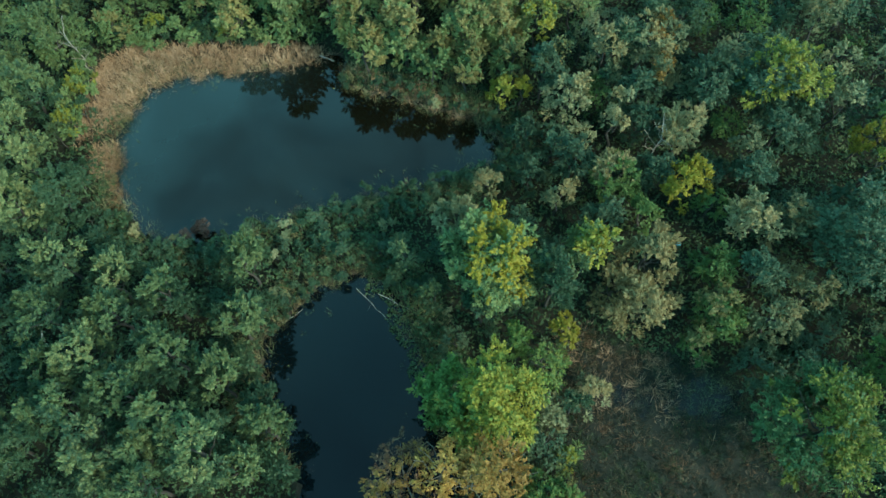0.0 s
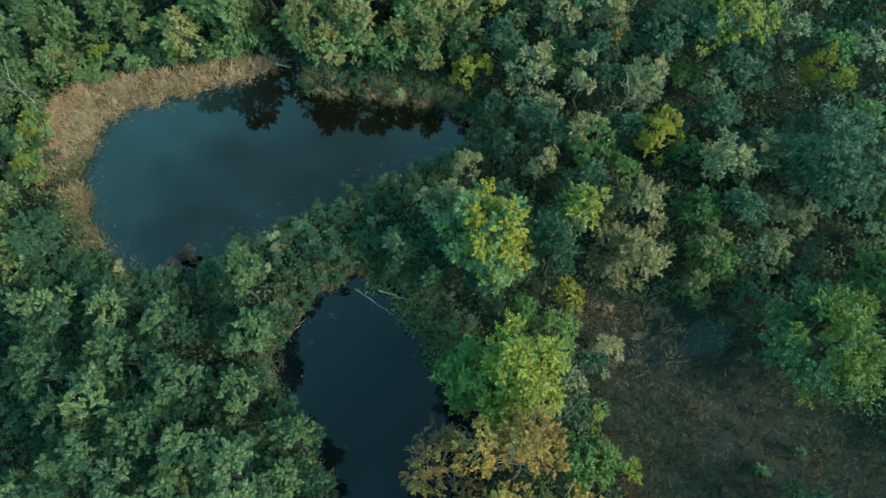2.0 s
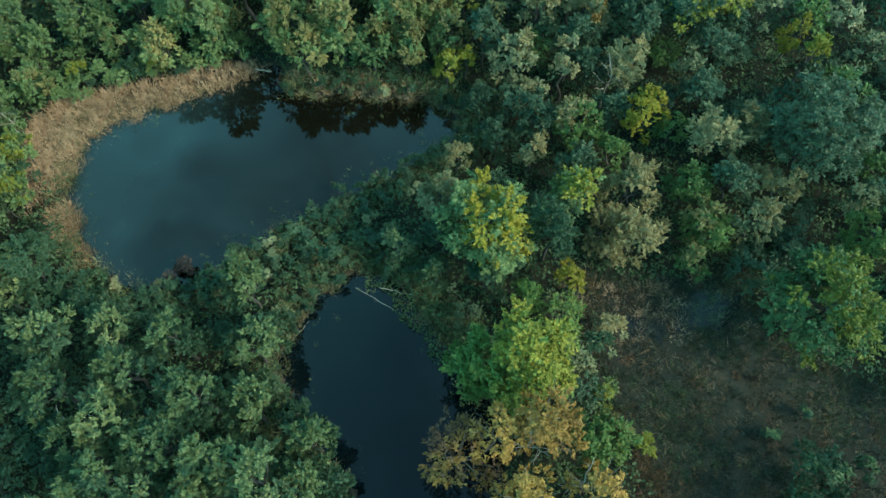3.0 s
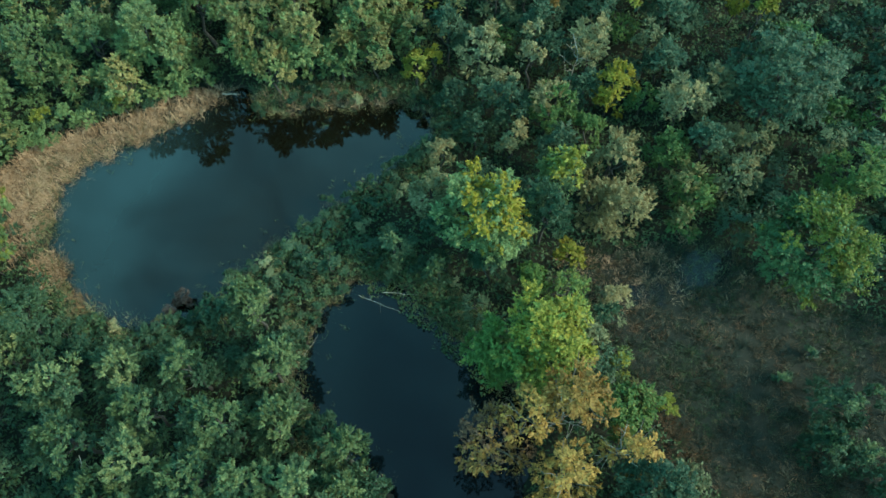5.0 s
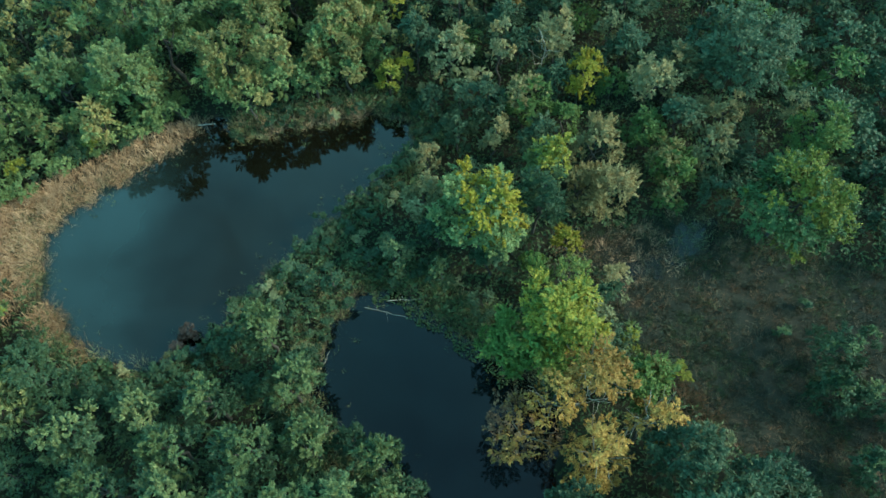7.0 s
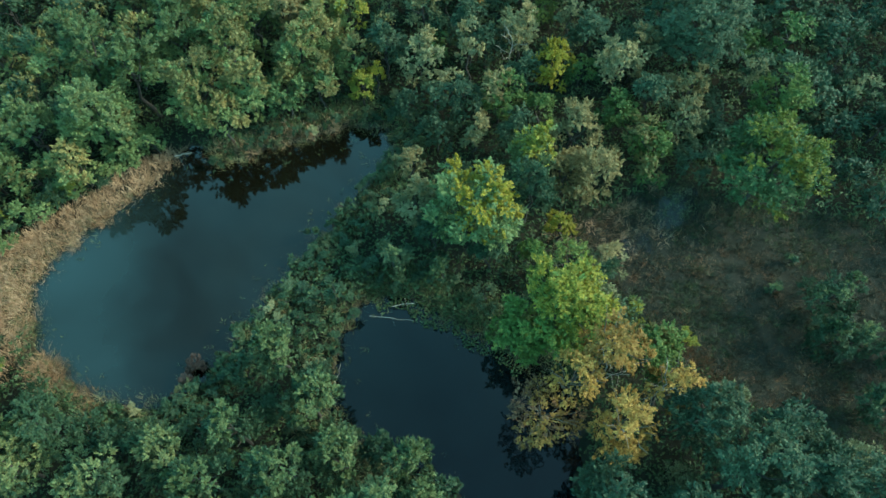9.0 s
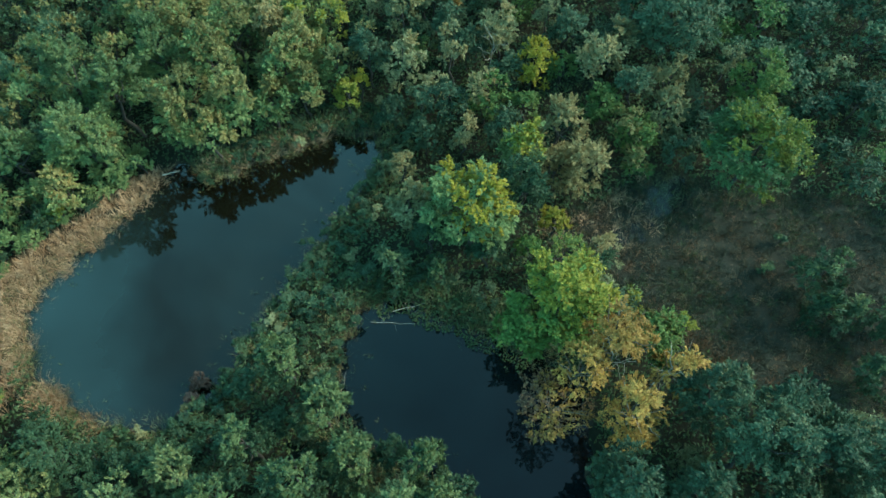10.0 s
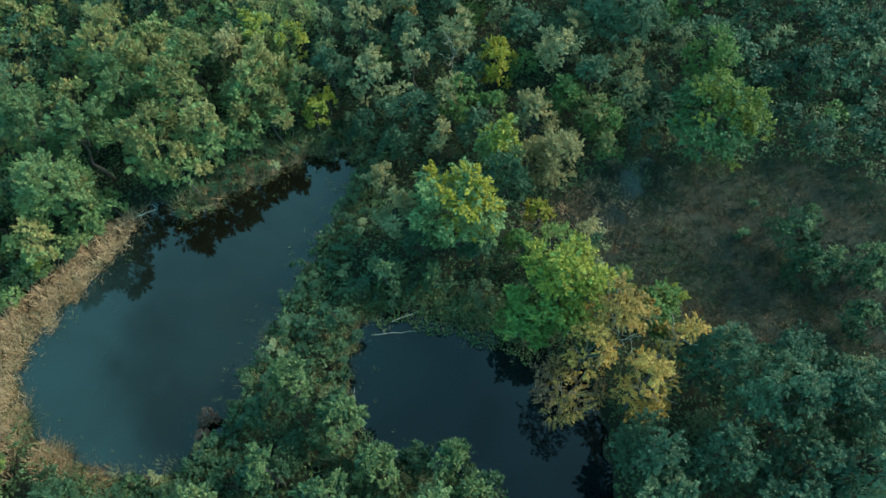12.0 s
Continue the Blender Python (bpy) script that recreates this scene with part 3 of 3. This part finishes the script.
plant("grey_bush", "fine", "pale", 9.0, 10.2, 4.0, 1.6, "pale grey bush at the marsh edge", "bush", "bushes by the marsh", turning="sallow", accent=0.5)
plant("yellow_bush", "broad", "lime", 10.1, 2.9, 3.6, 0.95, "yellow-green bush at the marsh edge", "bush", "bushes by the marsh")
plant("grey_bush", "fine", "pale", 7.6, 9.6, 4.4, 1.7, "pale grey bush at the marsh edge", "bush", "bushes by the marsh")
for x, y, top, R in [(5.2, -1.6, 10.6, 2.5), (8.2, -5.6, 10.4, 2.5), (6.2, -8.0, 12.8, 2.8), (4.4, -5.6, 13.4, 2.8), (-0.4, -5.0, 10.4, 2.4),
                     (-2.8, -1.4, 11.0, 2.4), (-4.6, -3.6, 9.6, 2.2), (2.4, -10.0, 10.0, 2.6), (9.4, -11.2, 10.6, 2.8), (-7.4, -5.4, 9.0, 2.2), (0.2, -9.6, 9.4, 2.6), (5.6, -12.8, 11.0, 2.8), (-4.2, -8.2, 9.0, 2.4)]:
    plant("alder_tree", "broad", "teal", x, y, top, R, "dense blue-green alder beside the marsh", group="alders beside the marsh")
for x, y, top, R in [(20.6, -1.6, 5.6, 2.0), (18.2, -3.6, 5.0, 2.0), (20.4, -5.2, 3.6, 1.8), (21.8, -8.0, 4.6, 2.4), (17.2, -9.0, 4.2, 2.1), (22.4, 2.2, 1.8, 0.7), (19.4, 1.4, 1.5, 0.7), (24.6, -2.2, 2.2, 1.0)]:
    plant("marsh_bush", "fine", "sallow", x, y, top, R, "round grey-green bush standing in the marsh", "bush", "bushes in the marsh", turning="top", accent=0.3, deep=0.48)

for x, y, top, R in [(-2.5, 55.5, 9.6, 3.0), (-1.5, 50.7, 9.0, 2.6)]:
    plant("golden_willow_tree", "feather", "olive", x, y, top, R, "tall willow with a golden-olive top", group="willows behind the large pond", turning="tawny", accent=0.9, deep=0.49)
plant("brown_tree", "fine", "taupe", 4.0, 45.4, 9.0, 1.8, "brownish half-bare tree among the willows", group="brown trees by the marsh", deep=0.48)
for x, y, top, R in [(6.5, 45.5, 9.2, 2.0), (7.9, 42.2, 8.8, 1.8)]:
    plant("yellowing_tree", "broad", "olive", x, y, top, R, "olive tree with a bright yellow-green top", turning="lime", accent=0.8)
plant("yellow_tree", "fine", "yellow", 34.3, 31.7, 7.0, 1.3, "small yellow tree in the mixed wood", deep=0.46)
plant("yellowing_tree", "fine", "lime", 34.5, 29.2, 7.0, 1.5, "small yellow-green tree in the mixed wood")
for x, y, top, R in [(18.1, 40.1, 9.2, 1.9), (17.6, 36.2, 8.4, 1.7)]:
    plant("birch_tree", "fine", "pale", x, y, top, R, "slender pale birch turning golden brown", group="birches in the mixed wood", turning="gold", accent=0.4)
plant("alder_tree", "broad", "teal", 14.4, 39.0, 9.0, 2.2, "blue-green alder with a light crown", group="alders in the mixed wood", turning="sallow", accent=0.4)

# ---- trees that fill the wood between the ones above ----
WOOD = np.array([(-45, 52), (-26, 66), (-3, 78), (20, 65), (44, 53), (56, 30), (57, 2), (32, -8), (8, -19), (-13, -6), (-36, -1), (-38, 25)], float)
fill = np.random.default_rng(11)
spots = np.array([p[:2] for p in PLACED])
radii = np.array([p[2] for p in PLACED])
tries = np.stack([fill.uniform(-46, 58, 9000), fill.uniform(-20, 79, 9000)], 1)
inside = ring_distance(WOOD, tries[:, 0], tries[:, 1]) < 0
tries = tries[inside]
ok = (shore(tries[:, 0], tries[:, 1]) > 2.6) & (field(tries[:, 0], tries[:, 1]) > 1.5)
BANK = np.array([(-27, 22.5), (-12, 27.5), (2, 31), (7, 25), (2, 20), (-2, 12), (0, 22), (-8, 23), (-14.5, 19), (-14, 12), (-17, 21)], float)
REEDBED = np.array([(-31.2, 32.5), (-31.0, 41.0), (-28.0, 43.4), (-18, 43.2), (-11, 43.6), (-12, 41), (-27, 38)], float)
ok &= (ring_distance(BANK, tries[:, 0], tries[:, 1]) > 0.3) & (ring_distance(REEDBED, tries[:, 0], tries[:, 1]) > 0.6)
for x, y in tries[ok]:
    near = np.hypot(spots[:, 0] - x, spots[:, 1] - y)
    R = float(fill.uniform(1.7, 2.7))
    if (near < 0.58 * (R + radii)).any():
        continue
    pick, wet = fill.random(), float(shore(x, y))
    if np.hypot(x - 18.7, y - 22.6) < 2.0 or np.hypot(x - 28.2, y - 29.6) < 3.2:
        continue
    low_here = np.hypot(x - 25.0, y - 9.5) < 8.5
    if wet < 7 and -20 < x < 9 and 12 < y < 36:
        plant("waterside_bush", "fine", "sallow" if pick < 0.85 else "teal", x, y, float(fill.uniform(2.0, 3.8)), 0.72 * R, "grey-green bush on the pond bank", "bush", "bushes round the ponds", full=0.6)
    elif y > 40 - 0.3 * x and x < 12:
        far = y > 47
        plant("willow_tree", "far" if far else "feather", "olive" if pick < 0.6 else "sallow", x, y, float(fill.uniform(4.5, 8.4)), R, OLIVE, group="willows behind the large pond", full=0.6 if far else 0.36, deep=0.49, turning="tawny", accent=0.4)
    elif x < -8:
        plant("sallow_tree", "feather", "sallow" if y < 23 else "olive", x, y, float(fill.uniform(2.6, 5.0)), R, SALLOW, group="sallows west of the small pond", full=0.4)
    elif pick < 0.26 and not low_here:
        plant("birch_tree", "fine" if x < 32 else "far", "pale", x, y, float(fill.uniform(4.0, 7.2)), R * 0.75, "slender birch with a pale greyish crown", group="birches in the mixed wood", full=0.45)
    elif pick < 0.56 and not low_here:
        plant("green_tree", "fine" if x < 32 else "far", "green" if pick < 0.36 else "sallow", x, y, float(fill.uniform(2.4, 6.4)), R, "dull green tree in the mixed wood", group="green trees in the mixed wood", full=0.45)
    elif low_here:
        plant("alder_bush", "broad", "teal", x, y, float(fill.uniform(1.8, 3.4)), R, "low dark blue-green alder bush beside the oak", "bush", "bushes by the marsh", full=0.6)
    else:
        plant("alder_tree", "broad" if x < 32 else "far_broad", "teal", x, y, float(fill.uniform(2.4, 6.4)), R, "dark blue-green alder in the mixed wood", group="alders in the mixed wood", full=0.45 if x < 32 else 0.75)
    spots = np.concatenate([spots, [(x, y)]])
    radii = np.append(radii, R)


# ---- low growth ----
def undergrowth():
    """A knee- to head-high carpet of leaves under and between the trees."""
    rng = np.random.default_rng(31)
    n = 230000
    x, y = rng.uniform(-48, 62, n), rng.uniform(-22, 82, n)
    k = np.concatenate([(ring_distance(WOOD, a, b) < 2) & (shore(a, b) > 1.0) & (field(a, b) > 0.5) for a, b in zip(np.array_split(x, 60), np.array_split(y, 60))])
    k &= ring_distance(REEDBED, x, y) > 0.3
    x, y = x[k], y[k]
    lump = np.sin(1.1 * x + 2 * np.sin(0.6 * y)) * np.sin(1.2 * y + 2 * np.sin(0.5 * x)) + 0.4 * np.sin(3.1 * x + y) * np.sin(2.7 * y - x)
    z = height(x, y) + (0.5 + 0.9 * np.clip(lump + 0.5, 0, 2)) * rng.uniform(0.3, 1.1, len(x))
    c = np.stack([x, y, z], 1)
    v, f = leaf_slivers(c, rng.normal(size=(len(x), 3)) * np.array([1, 1, 0.5]), rng.normal(size=(len(x), 3)) * 0.6 + np.array([0, 0, 1.0]), rng.uniform(0.2, 0.42, len(x)), rng.uniform(0.12, 0.24, len(x)))
    tagged(mesh_object("undergrowth", v, f, [LEAF["under"]]), "dark green undergrowth on the woodland floor", "undergrowth", kind="stuff")


undergrowth()


def meadow(name, leaf, seed, box, tufts, each, keep, tall, width, lean, label, category, short=True, z=None, spread=0.16):
    """Tufts of blades, so many tufts a square metre and blades a tuft; the blades of a tuft splay out and share a lean."""
    rng = np.random.default_rng(seed)
    x0, y0, x1, y1 = box
    n = int((x1 - x0) * (y1 - y0) * tufts)
    cx, cy = rng.uniform(x0, x1, n), rng.uniform(y0, y1, n)
    k = np.concatenate([keep(a, b) for a, b in zip(np.array_split(cx, 60), np.array_split(cy, 60))])
    cx, cy = cx[k], cy[k]
    n = len(cx)
    size = np.repeat(rng.uniform(0.6, 1.35, n), each)
    side = np.repeat(rng.uniform(0, 2 * np.pi, n), each)
    w = rng.uniform(0, 2 * np.pi, n * each)
    r = spread * np.sqrt(rng.random(n * each)) * size
    x, y = np.repeat(cx, each) + r * np.cos(w), np.repeat(cy, each) + r * np.sin(w)
    foot = np.stack([x, y, (height(x, y) if z is None else z + 0 * x) - 0.04], 1)
    out = np.stack([np.cos(w) + 0.8 * np.cos(side), np.sin(w) + 0.8 * np.sin(side), 0 * w], 1) * lean * rng.uniform(0.35, 1.3, (n * each, 1))
    L = (tall * size * rng.uniform(0.55, 1.2, n * each))[:, None]
    up = np.array([0, 0, 1.0])
    turn = unit(out + 0.25 * rng.normal(size=out.shape))
    s = unit(np.cross(turn, up + 0.4 * rng.normal(size=out.shape))) * width * rng.uniform(0.6, 1.4, (n * each, 1))
    if short:
        tip = foot + L * unit(up + 1.2 * out)
        v, f = np.stack([foot - s * 0.6, foot + s * 0.6, tip], 1).reshape(-1, 3), np.arange(3 * len(x)).reshape(-1, 3)
    else:
        kink = foot + L * 0.55 * unit(up + 0.5 * out)
        tip = kink + L * 0.5 * unit(up + 1.9 * out)
        v = np.stack([foot - s * 0.5, foot + s * 0.5, kink + s * 0.6, kink - s * 0.6, tip + s * 0.12, tip - s * 0.12], 1).reshape(-1, 3)
        i = np.arange(len(x))[:, None] * 6
        f = np.concatenate([i + [0, 1, 2, 3], i + [3, 2, 4, 5]])
    tagged(mesh_object(name, v, f, [LEAF[leaf]]), label, category, kind="stuff")


def in_reeds(x, y):
    s = shore(x, y)
    return (ring_distance(REEDBED, x, y) + 1.3 * wobble(0.8 * x, 0.9 * y) < 0.3) & (s > -0.3) & (wobble(1.5 * x + 2, 1.4 * y) < 0.30) & (wobble(2.9 * x, 3.1 * y + 1) < 0.24)


def wet(x, y):
    return sump(x, y) > 0.5 + 0.7 * wobble(2.3 * x, 2.1 * y)


BANKS = (-29, 6, 9, 42)
MARSHLAND = (8, -16, 32, 18)
meadow("reed_bed", "reed", 1, (-33, 27, -10, 46), 8.0, 22, in_reeds, 0.9, 0.023, 1.0, "bed of dry tan reeds along the pond", "reeds", False, spread=0.3)
meadow("reed_litter", "rust", 9, (-33, 27, -10, 46), 5, 16, lambda x, y: in_reeds(x, y) & (wobble(1.1 * x, 1.2 * y + 3) > -0.05), 0.75, 0.035, 1.2, "darker fallen stems among the tan reeds", "reeds")
meadow("reed_fringe", "fringe", 12, (-31, 27, -10, 44), 9, 16, lambda x, y: (np.abs(shore(x, y) - 0.15) < 0.5) & (ring_distance(REEDBED, x, y) < 1.6) & (wobble(0.9 * x, 0.8 * y) > -0.12), 0.9, 0.03, 1.1, "pale straw reeds hanging over the water's edge", "reeds", spread=0.25)
meadow("reed_clump", "rust", 2, (-29.4, 26.5, -26.4, 32.5), 9, 14, lambda x, y: (np.abs(shore(x, y) - 0.4) < 0.9), 1.0, 0.03, 0.9, "rusty brown dead reeds at the pond edge", "reeds")
meadow("reed_island", "reed", 16, (-31, 29.5, -26.8, 34), 9, 18, lambda x, y: (np.hypot((x + 28.7) / 1.3, (y - 31.4) / 1.7) + 0.6 * wobble(x, y) < 1) & (shore(x, y) > -0.4), 0.9, 0.025, 1.0, "clump of dry tan reeds at the pond's west corner", "reeds", False, spread=0.3)
meadow("edge_rust", "rust", 17, (8.2, -4, 12.6, 4), 6, 16, lambda x, y: (np.hypot((x - 10.3) / 1.4, (y - 0.6) / 2.2) + 0.5 * wobble(1.3 * x, y) < 1), 0.8, 0.032, 1.0, "rusty brown sedge along the alders at the marsh edge", "sedge")
meadow("reed_margin", "reed", 14, (-8, 36, 7, 42), 8, 18, lambda x, y: (np.abs(shore(x, y) - 1.5) < 0.6) & (wobble(0.7 * x + 1, 0.8 * y) > -0.1), 1.3, 0.03, 0.7, "brown reeds under the willows at the far bank", "reeds")
meadow("bank_sedge", "sedge", 3, BANKS, 8.5, 13, lambda x, y: (shore(x, y) > -0.35) & (shore(x, y) < 3.6), 0.75, 0.032, 0.8, "tangled grey-green sedge along the pond banks", "sedge", spread=0.22)
meadow("bank_rust", "rust", 4, BANKS, 1.8, 12, lambda x, y: (shore(x, y) > -0.2) & (shore(x, y) < 1.4), 0.7, 0.032, 0.9, "rusty dry sedge at the water's edge", "sedge")
meadow("marsh_grass", "marsh", 5, MARSHLAND, 6.5, 15, lambda x, y: (field(x, y) < 0.6) & ~wet(x, y) & (wobble(1.3 * x + 4, 1.2 * y) > -0.22), 0.62, 0.04, 1.15, "matted brown marsh grass in tufts", "grass", spread=0.2)
meadow("marsh_rust", "rust", 13, MARSHLAND, 2.4, 14, lambda x, y: (field(x, y) < 0.4) & (wobble(0.6 * x, 0.7 * y + 2) > 0.02) & (sump(x, y) < 0.9), 0.6, 0.035, 1.2, "rusty sedge tufts over the marsh", "sedge")
meadow("marsh_stalks", "rust", 10, MARSHLAND, 1.3, 8, lambda x, y: (field(x, y) < 0.4) & (wobble(0.9 * x, 0.8 * y) > -0.15) & (sump(x, y) < 1.2), 0.7, 0.026, 1.3, "scattered dry stalks over the marsh", "reeds", spread=0.3)
meadow("marsh_green_grass", "grass", 7, MARSHLAND, 5.5, 15, lambda x, y: (field(x, y) < 0.8) & (np.sin(0.5 * x + 1) * np.sin(0.43 * y) + 0.06 * field(x, y) + wobble(1.1 * x, y) > -0.2) & ~wet(x, y), 0.5, 0.04, 1.1, "dull green grass in the marsh", "grass")
meadow("marsh_reed", "reed", 6, (8, 9, 22, 18), 3.0, 16, lambda x, y: (field(x, y) < 0.8) & (field(x, y) > -4.2) & ~wet(x, y) & (y > 11.0 - 0.2 * (x - 9)) & (wobble(1.2 * x, 1.1 * y) > -0.12), 0.8, 0.03, 1.3, "dry tan reeds at the head of the marsh", "reeds", spread=0.3)
meadow("pool_sedge", "sedge", 15, (10, 7, 26, 16), 10, 11, lambda x, y: wet(x, y) & (wobble(1.8 * x, 1.7 * y) > -0.3), 0.55, 0.035, 1.1, "thin grey-green sedge standing in the marsh pool", "sedge", z=0.05)
meadow("water_weed", "sedge", 8, BANKS, 1.6, 6, lambda x, y: (shore(x, y) > -1.4) & (shore(x, y) < -0.25) & (wobble(1.7 * x, 1.6 * y) > 0.0), 0.32, 0.025, 0.9, "sparse sedge tufts standing in the shallows", "sedge", False, 0.0)


def leaf_mat():
    """Low mottled growth and fallen leaves on the bank at the head of the small pond."""
    rng = np.random.default_rng(41)
    x, y = rng.uniform(-6, 5, 14000), rng.uniform(9, 23, 14000)
    s = np.concatenate([shore(a, b) for a, b in zip(np.array_split(x, 20), np.array_split(y, 20))])
    k = (s > -0.5) & (s < 3.6) & (rng.uniform(-0.6, 0.6, len(x)) < wobble(1.4 * x, 1.5 * y) + 0.25)
    x, y = x[k], y[k]
    z = np.maximum(height(x, y), 0.0) + rng.uniform(0.02, 0.55, len(x)) ** 1.5
    n = len(x)
    v, f = leaf_quads(np.stack([x, y, z], 1), rng.normal(size=(n, 3)) * np.array([1, 1, 0.5]), rng.normal(size=(n, 3)) * 0.7 + np.array([0, 0, 1.0]), rng.uniform(0.12, 0.3, n), rng.uniform(0.08, 0.17, n))
    tagged(mesh_object("bank_herbs", v, f, [LEAF["under"]]), "low dark green herbs and fallen leaves on the bank", "undergrowth", kind="stuff")


leaf_mat()

# low bushes along the banks
low = np.random.default_rng(21)
tries = np.stack([low.uniform(-29, 9, 2600), low.uniform(6, 41, 2600)], 1)
s = shore(tries[:, 0], tries[:, 1])
tries = tries[(s > 0.7) & (s < 4.2) & (ring_distance(REEDBED, tries[:, 0], tries[:, 1]) > 0.3) & ~((tries[:, 0] < -24.5) & (tries[:, 1] > 26.5)) & ~((tries[:, 0] > -5) & (tries[:, 1] < 19.5) & (s < 3.4))]
for x, y in tries:
    near = np.hypot(spots[:, 0] - x, spots[:, 1] - y)
    R = float(low.uniform(0.6, 1.05))
    if (near < 0.55 * (R + radii)).any():
        continue
    pick = low.random()
    leaf = "sallow" if pick < 0.55 else "pale" if pick < 0.65 else "teal"
    plant("bank_bush", "fine", leaf, x, y, float(low.uniform(1.1, 2.4)), R, "low grey-green bush on the pond bank", "bush", "bushes round the ponds", full=0.7)
    spots = np.concatenate([spots, [(x, y)]])
    radii = np.append(radii, R)


for x, y, R in [(-19.4, 25.0, 1.2), (-21.8, 23.4, 0.8), (-20.4, 24.2, 0.7)]:
    plant("red_twig_bush", "fine", "maroon", x, y, 1.5, R, "leafless reddish-brown bush at the water's edge", "bush", "bushes round the ponds")


# ---- fallen wood and small things ----
def fallen(name, a, b, r0, r1, label, twigs=0, seed=0):
    rng = np.random.default_rng(seed)
    root = new(name)
    root.location = a
    tagged(root, label, "branch")
    d = np.array(b, float) - np.array(a, float)
    stem = bent(rng, (0, 0, 0), d, r0, r1, 7, 0.025)
    v, f = tube(stem, 7)
    mesh_object("stem", v, f, [BARE], root, smooth=True)
    for k in range(twigs):
        p = stem[2 + k % 4]
        e = p[:3] + np.array([rng.normal() * 0.5, rng.normal() * 0.5, abs(rng.normal()) * 0.35 + 0.1])
        v, f = tube(bent(rng, p[:3], e, 0.5 * p[3], 0.2 * p[3], 4), 5)
        mesh_object("twig", v, f, [BARE], root, smooth=True)


fallen("fallen_branch", (-6.8, 20.0, 0.06), (-4.3, 17.5, 0.03), 0.022, 0.012, "bleached fallen branch lying on the small pond", 2, 1)
fallen("fallen_branch", (-5.0, 19.4, 0.35), (-2.6, 18.2, 0.25), 0.03, 0.015, "bleached broken branch leaning from the bank", 3, 2)
fallen("fallen_branch", (-12.3, 17.0, 0.25), (-10.8, 18.2, 0.05), 0.016, 0.010, "thin bare branch leaning into the small pond", 1, 3)
fallen("fallen_branch", (-11.4, 42.9, 0.3), (-10.0, 42.2, 0.35), 0.06, 0.03, "pale broken branch at the pond's corner", 3, 4)


def bare_tree(x, y, top, spread, seed, label, lean=(0.0, 0.0)):
    """A dead tree: stem, limbs, twigs."""
    rng = np.random.default_rng(seed)
    root = new("dead_tree")
    root.location = (x, y, float(height(x, y)))
    tagged(root, label, "tree", "dead trees")
    stem = bent(rng, (0, 0, -0.2), (lean[0], lean[1], 0.8 * top), 0.07, 0.03, 7, 0.02)
    v, f = tube(stem, 7)
    mesh_object("trunk", v, f, [GREYWOOD], root, smooth=True)
    for k in range(7):
        p = stem[3 + k % 4]
        w = 2.4 * k + rng.uniform(0, 0.8)
        e = p[:3] + np.array([spread * math.cos(w), spread * math.sin(w), spread * rng.uniform(0.5, 1.1)]) * rng.uniform(0.6, 1.1)
        arm = bent(rng, p[:3], e, 0.032, 0.014, 5, 0.06)
        v, f = tube(arm, 5)
        limb = mesh_object("limb", v, f, [GREYWOOD], root, smooth=True)
        for q in range(2):
            g = arm[2 + q]
            h = g[:3] + np.array([rng.normal(), rng.normal(), abs(rng.normal())]) * 0.3 * spread
            v, f = tube(bent(rng, g[:3], h, 0.015, 0.008, 3), 4)
            mesh_object("twig", v, f, [GREYWOOD], limb, smooth=True)


bare_tree(-26.6, 13.4, 7.2, 1.1, 3, "bleached dead treetop among the sallows")
bare_tree(17.1, 30.9, 6.6, 1.3, 4, "pale bare forked tree in the mixed wood")
bare_tree(-31.2, 39.8, 7.6, 1.2, 5, "thin bare tree behind the reeds")
bare_tree(4.2, 1.4, 9.2, 1.4, 6, "bare grey branches beside the golden trees")
bare_tree(1.8, 4.6, 10.2, 1.8, 7, "pale bare branches inside the golden crown")


def bucket(x, y):
    """A round tub with a rim and a lid."""
    m, n, l, p = base_material("turquoise plastic")
    t = noise_node(n, l, 14, 3)
    r = ramp(n, [(0.3, (0.05, 0.21, 0.25)), (0.7, (0.10, 0.32, 0.36))])
    l.new(t.outputs["Fac"], r.inputs["Fac"])
    l.new(r.outputs["Color"], p.inputs["Base Color"])
    p.inputs["Roughness"].default_value = 0.45
    root = new("plastic_tub")
    root.location = (x, y, float(height(x, y)))
    tagged(root, "small turquoise plastic tub on the woodland floor", "tub")
    v, f = tube([(0, 0, 0, 0.13), (0, 0, 0.02, 0.15), (0, 0, 0.62, 0.19), (0, 0, 0.64, 0.2)], 16)
    mesh_object("body", v, f, [m], root, smooth=True)
    v, f = tube([(0, 0, 0.63, 0.21), (0, 0, 0.67, 0.21), (0, 0, 0.69, 0.18), (0, 0, 0.695, 0.01)], 16)
    mesh_object("lid", v, f, [m], root, smooth=True)


bucket(18.75, 23.5)
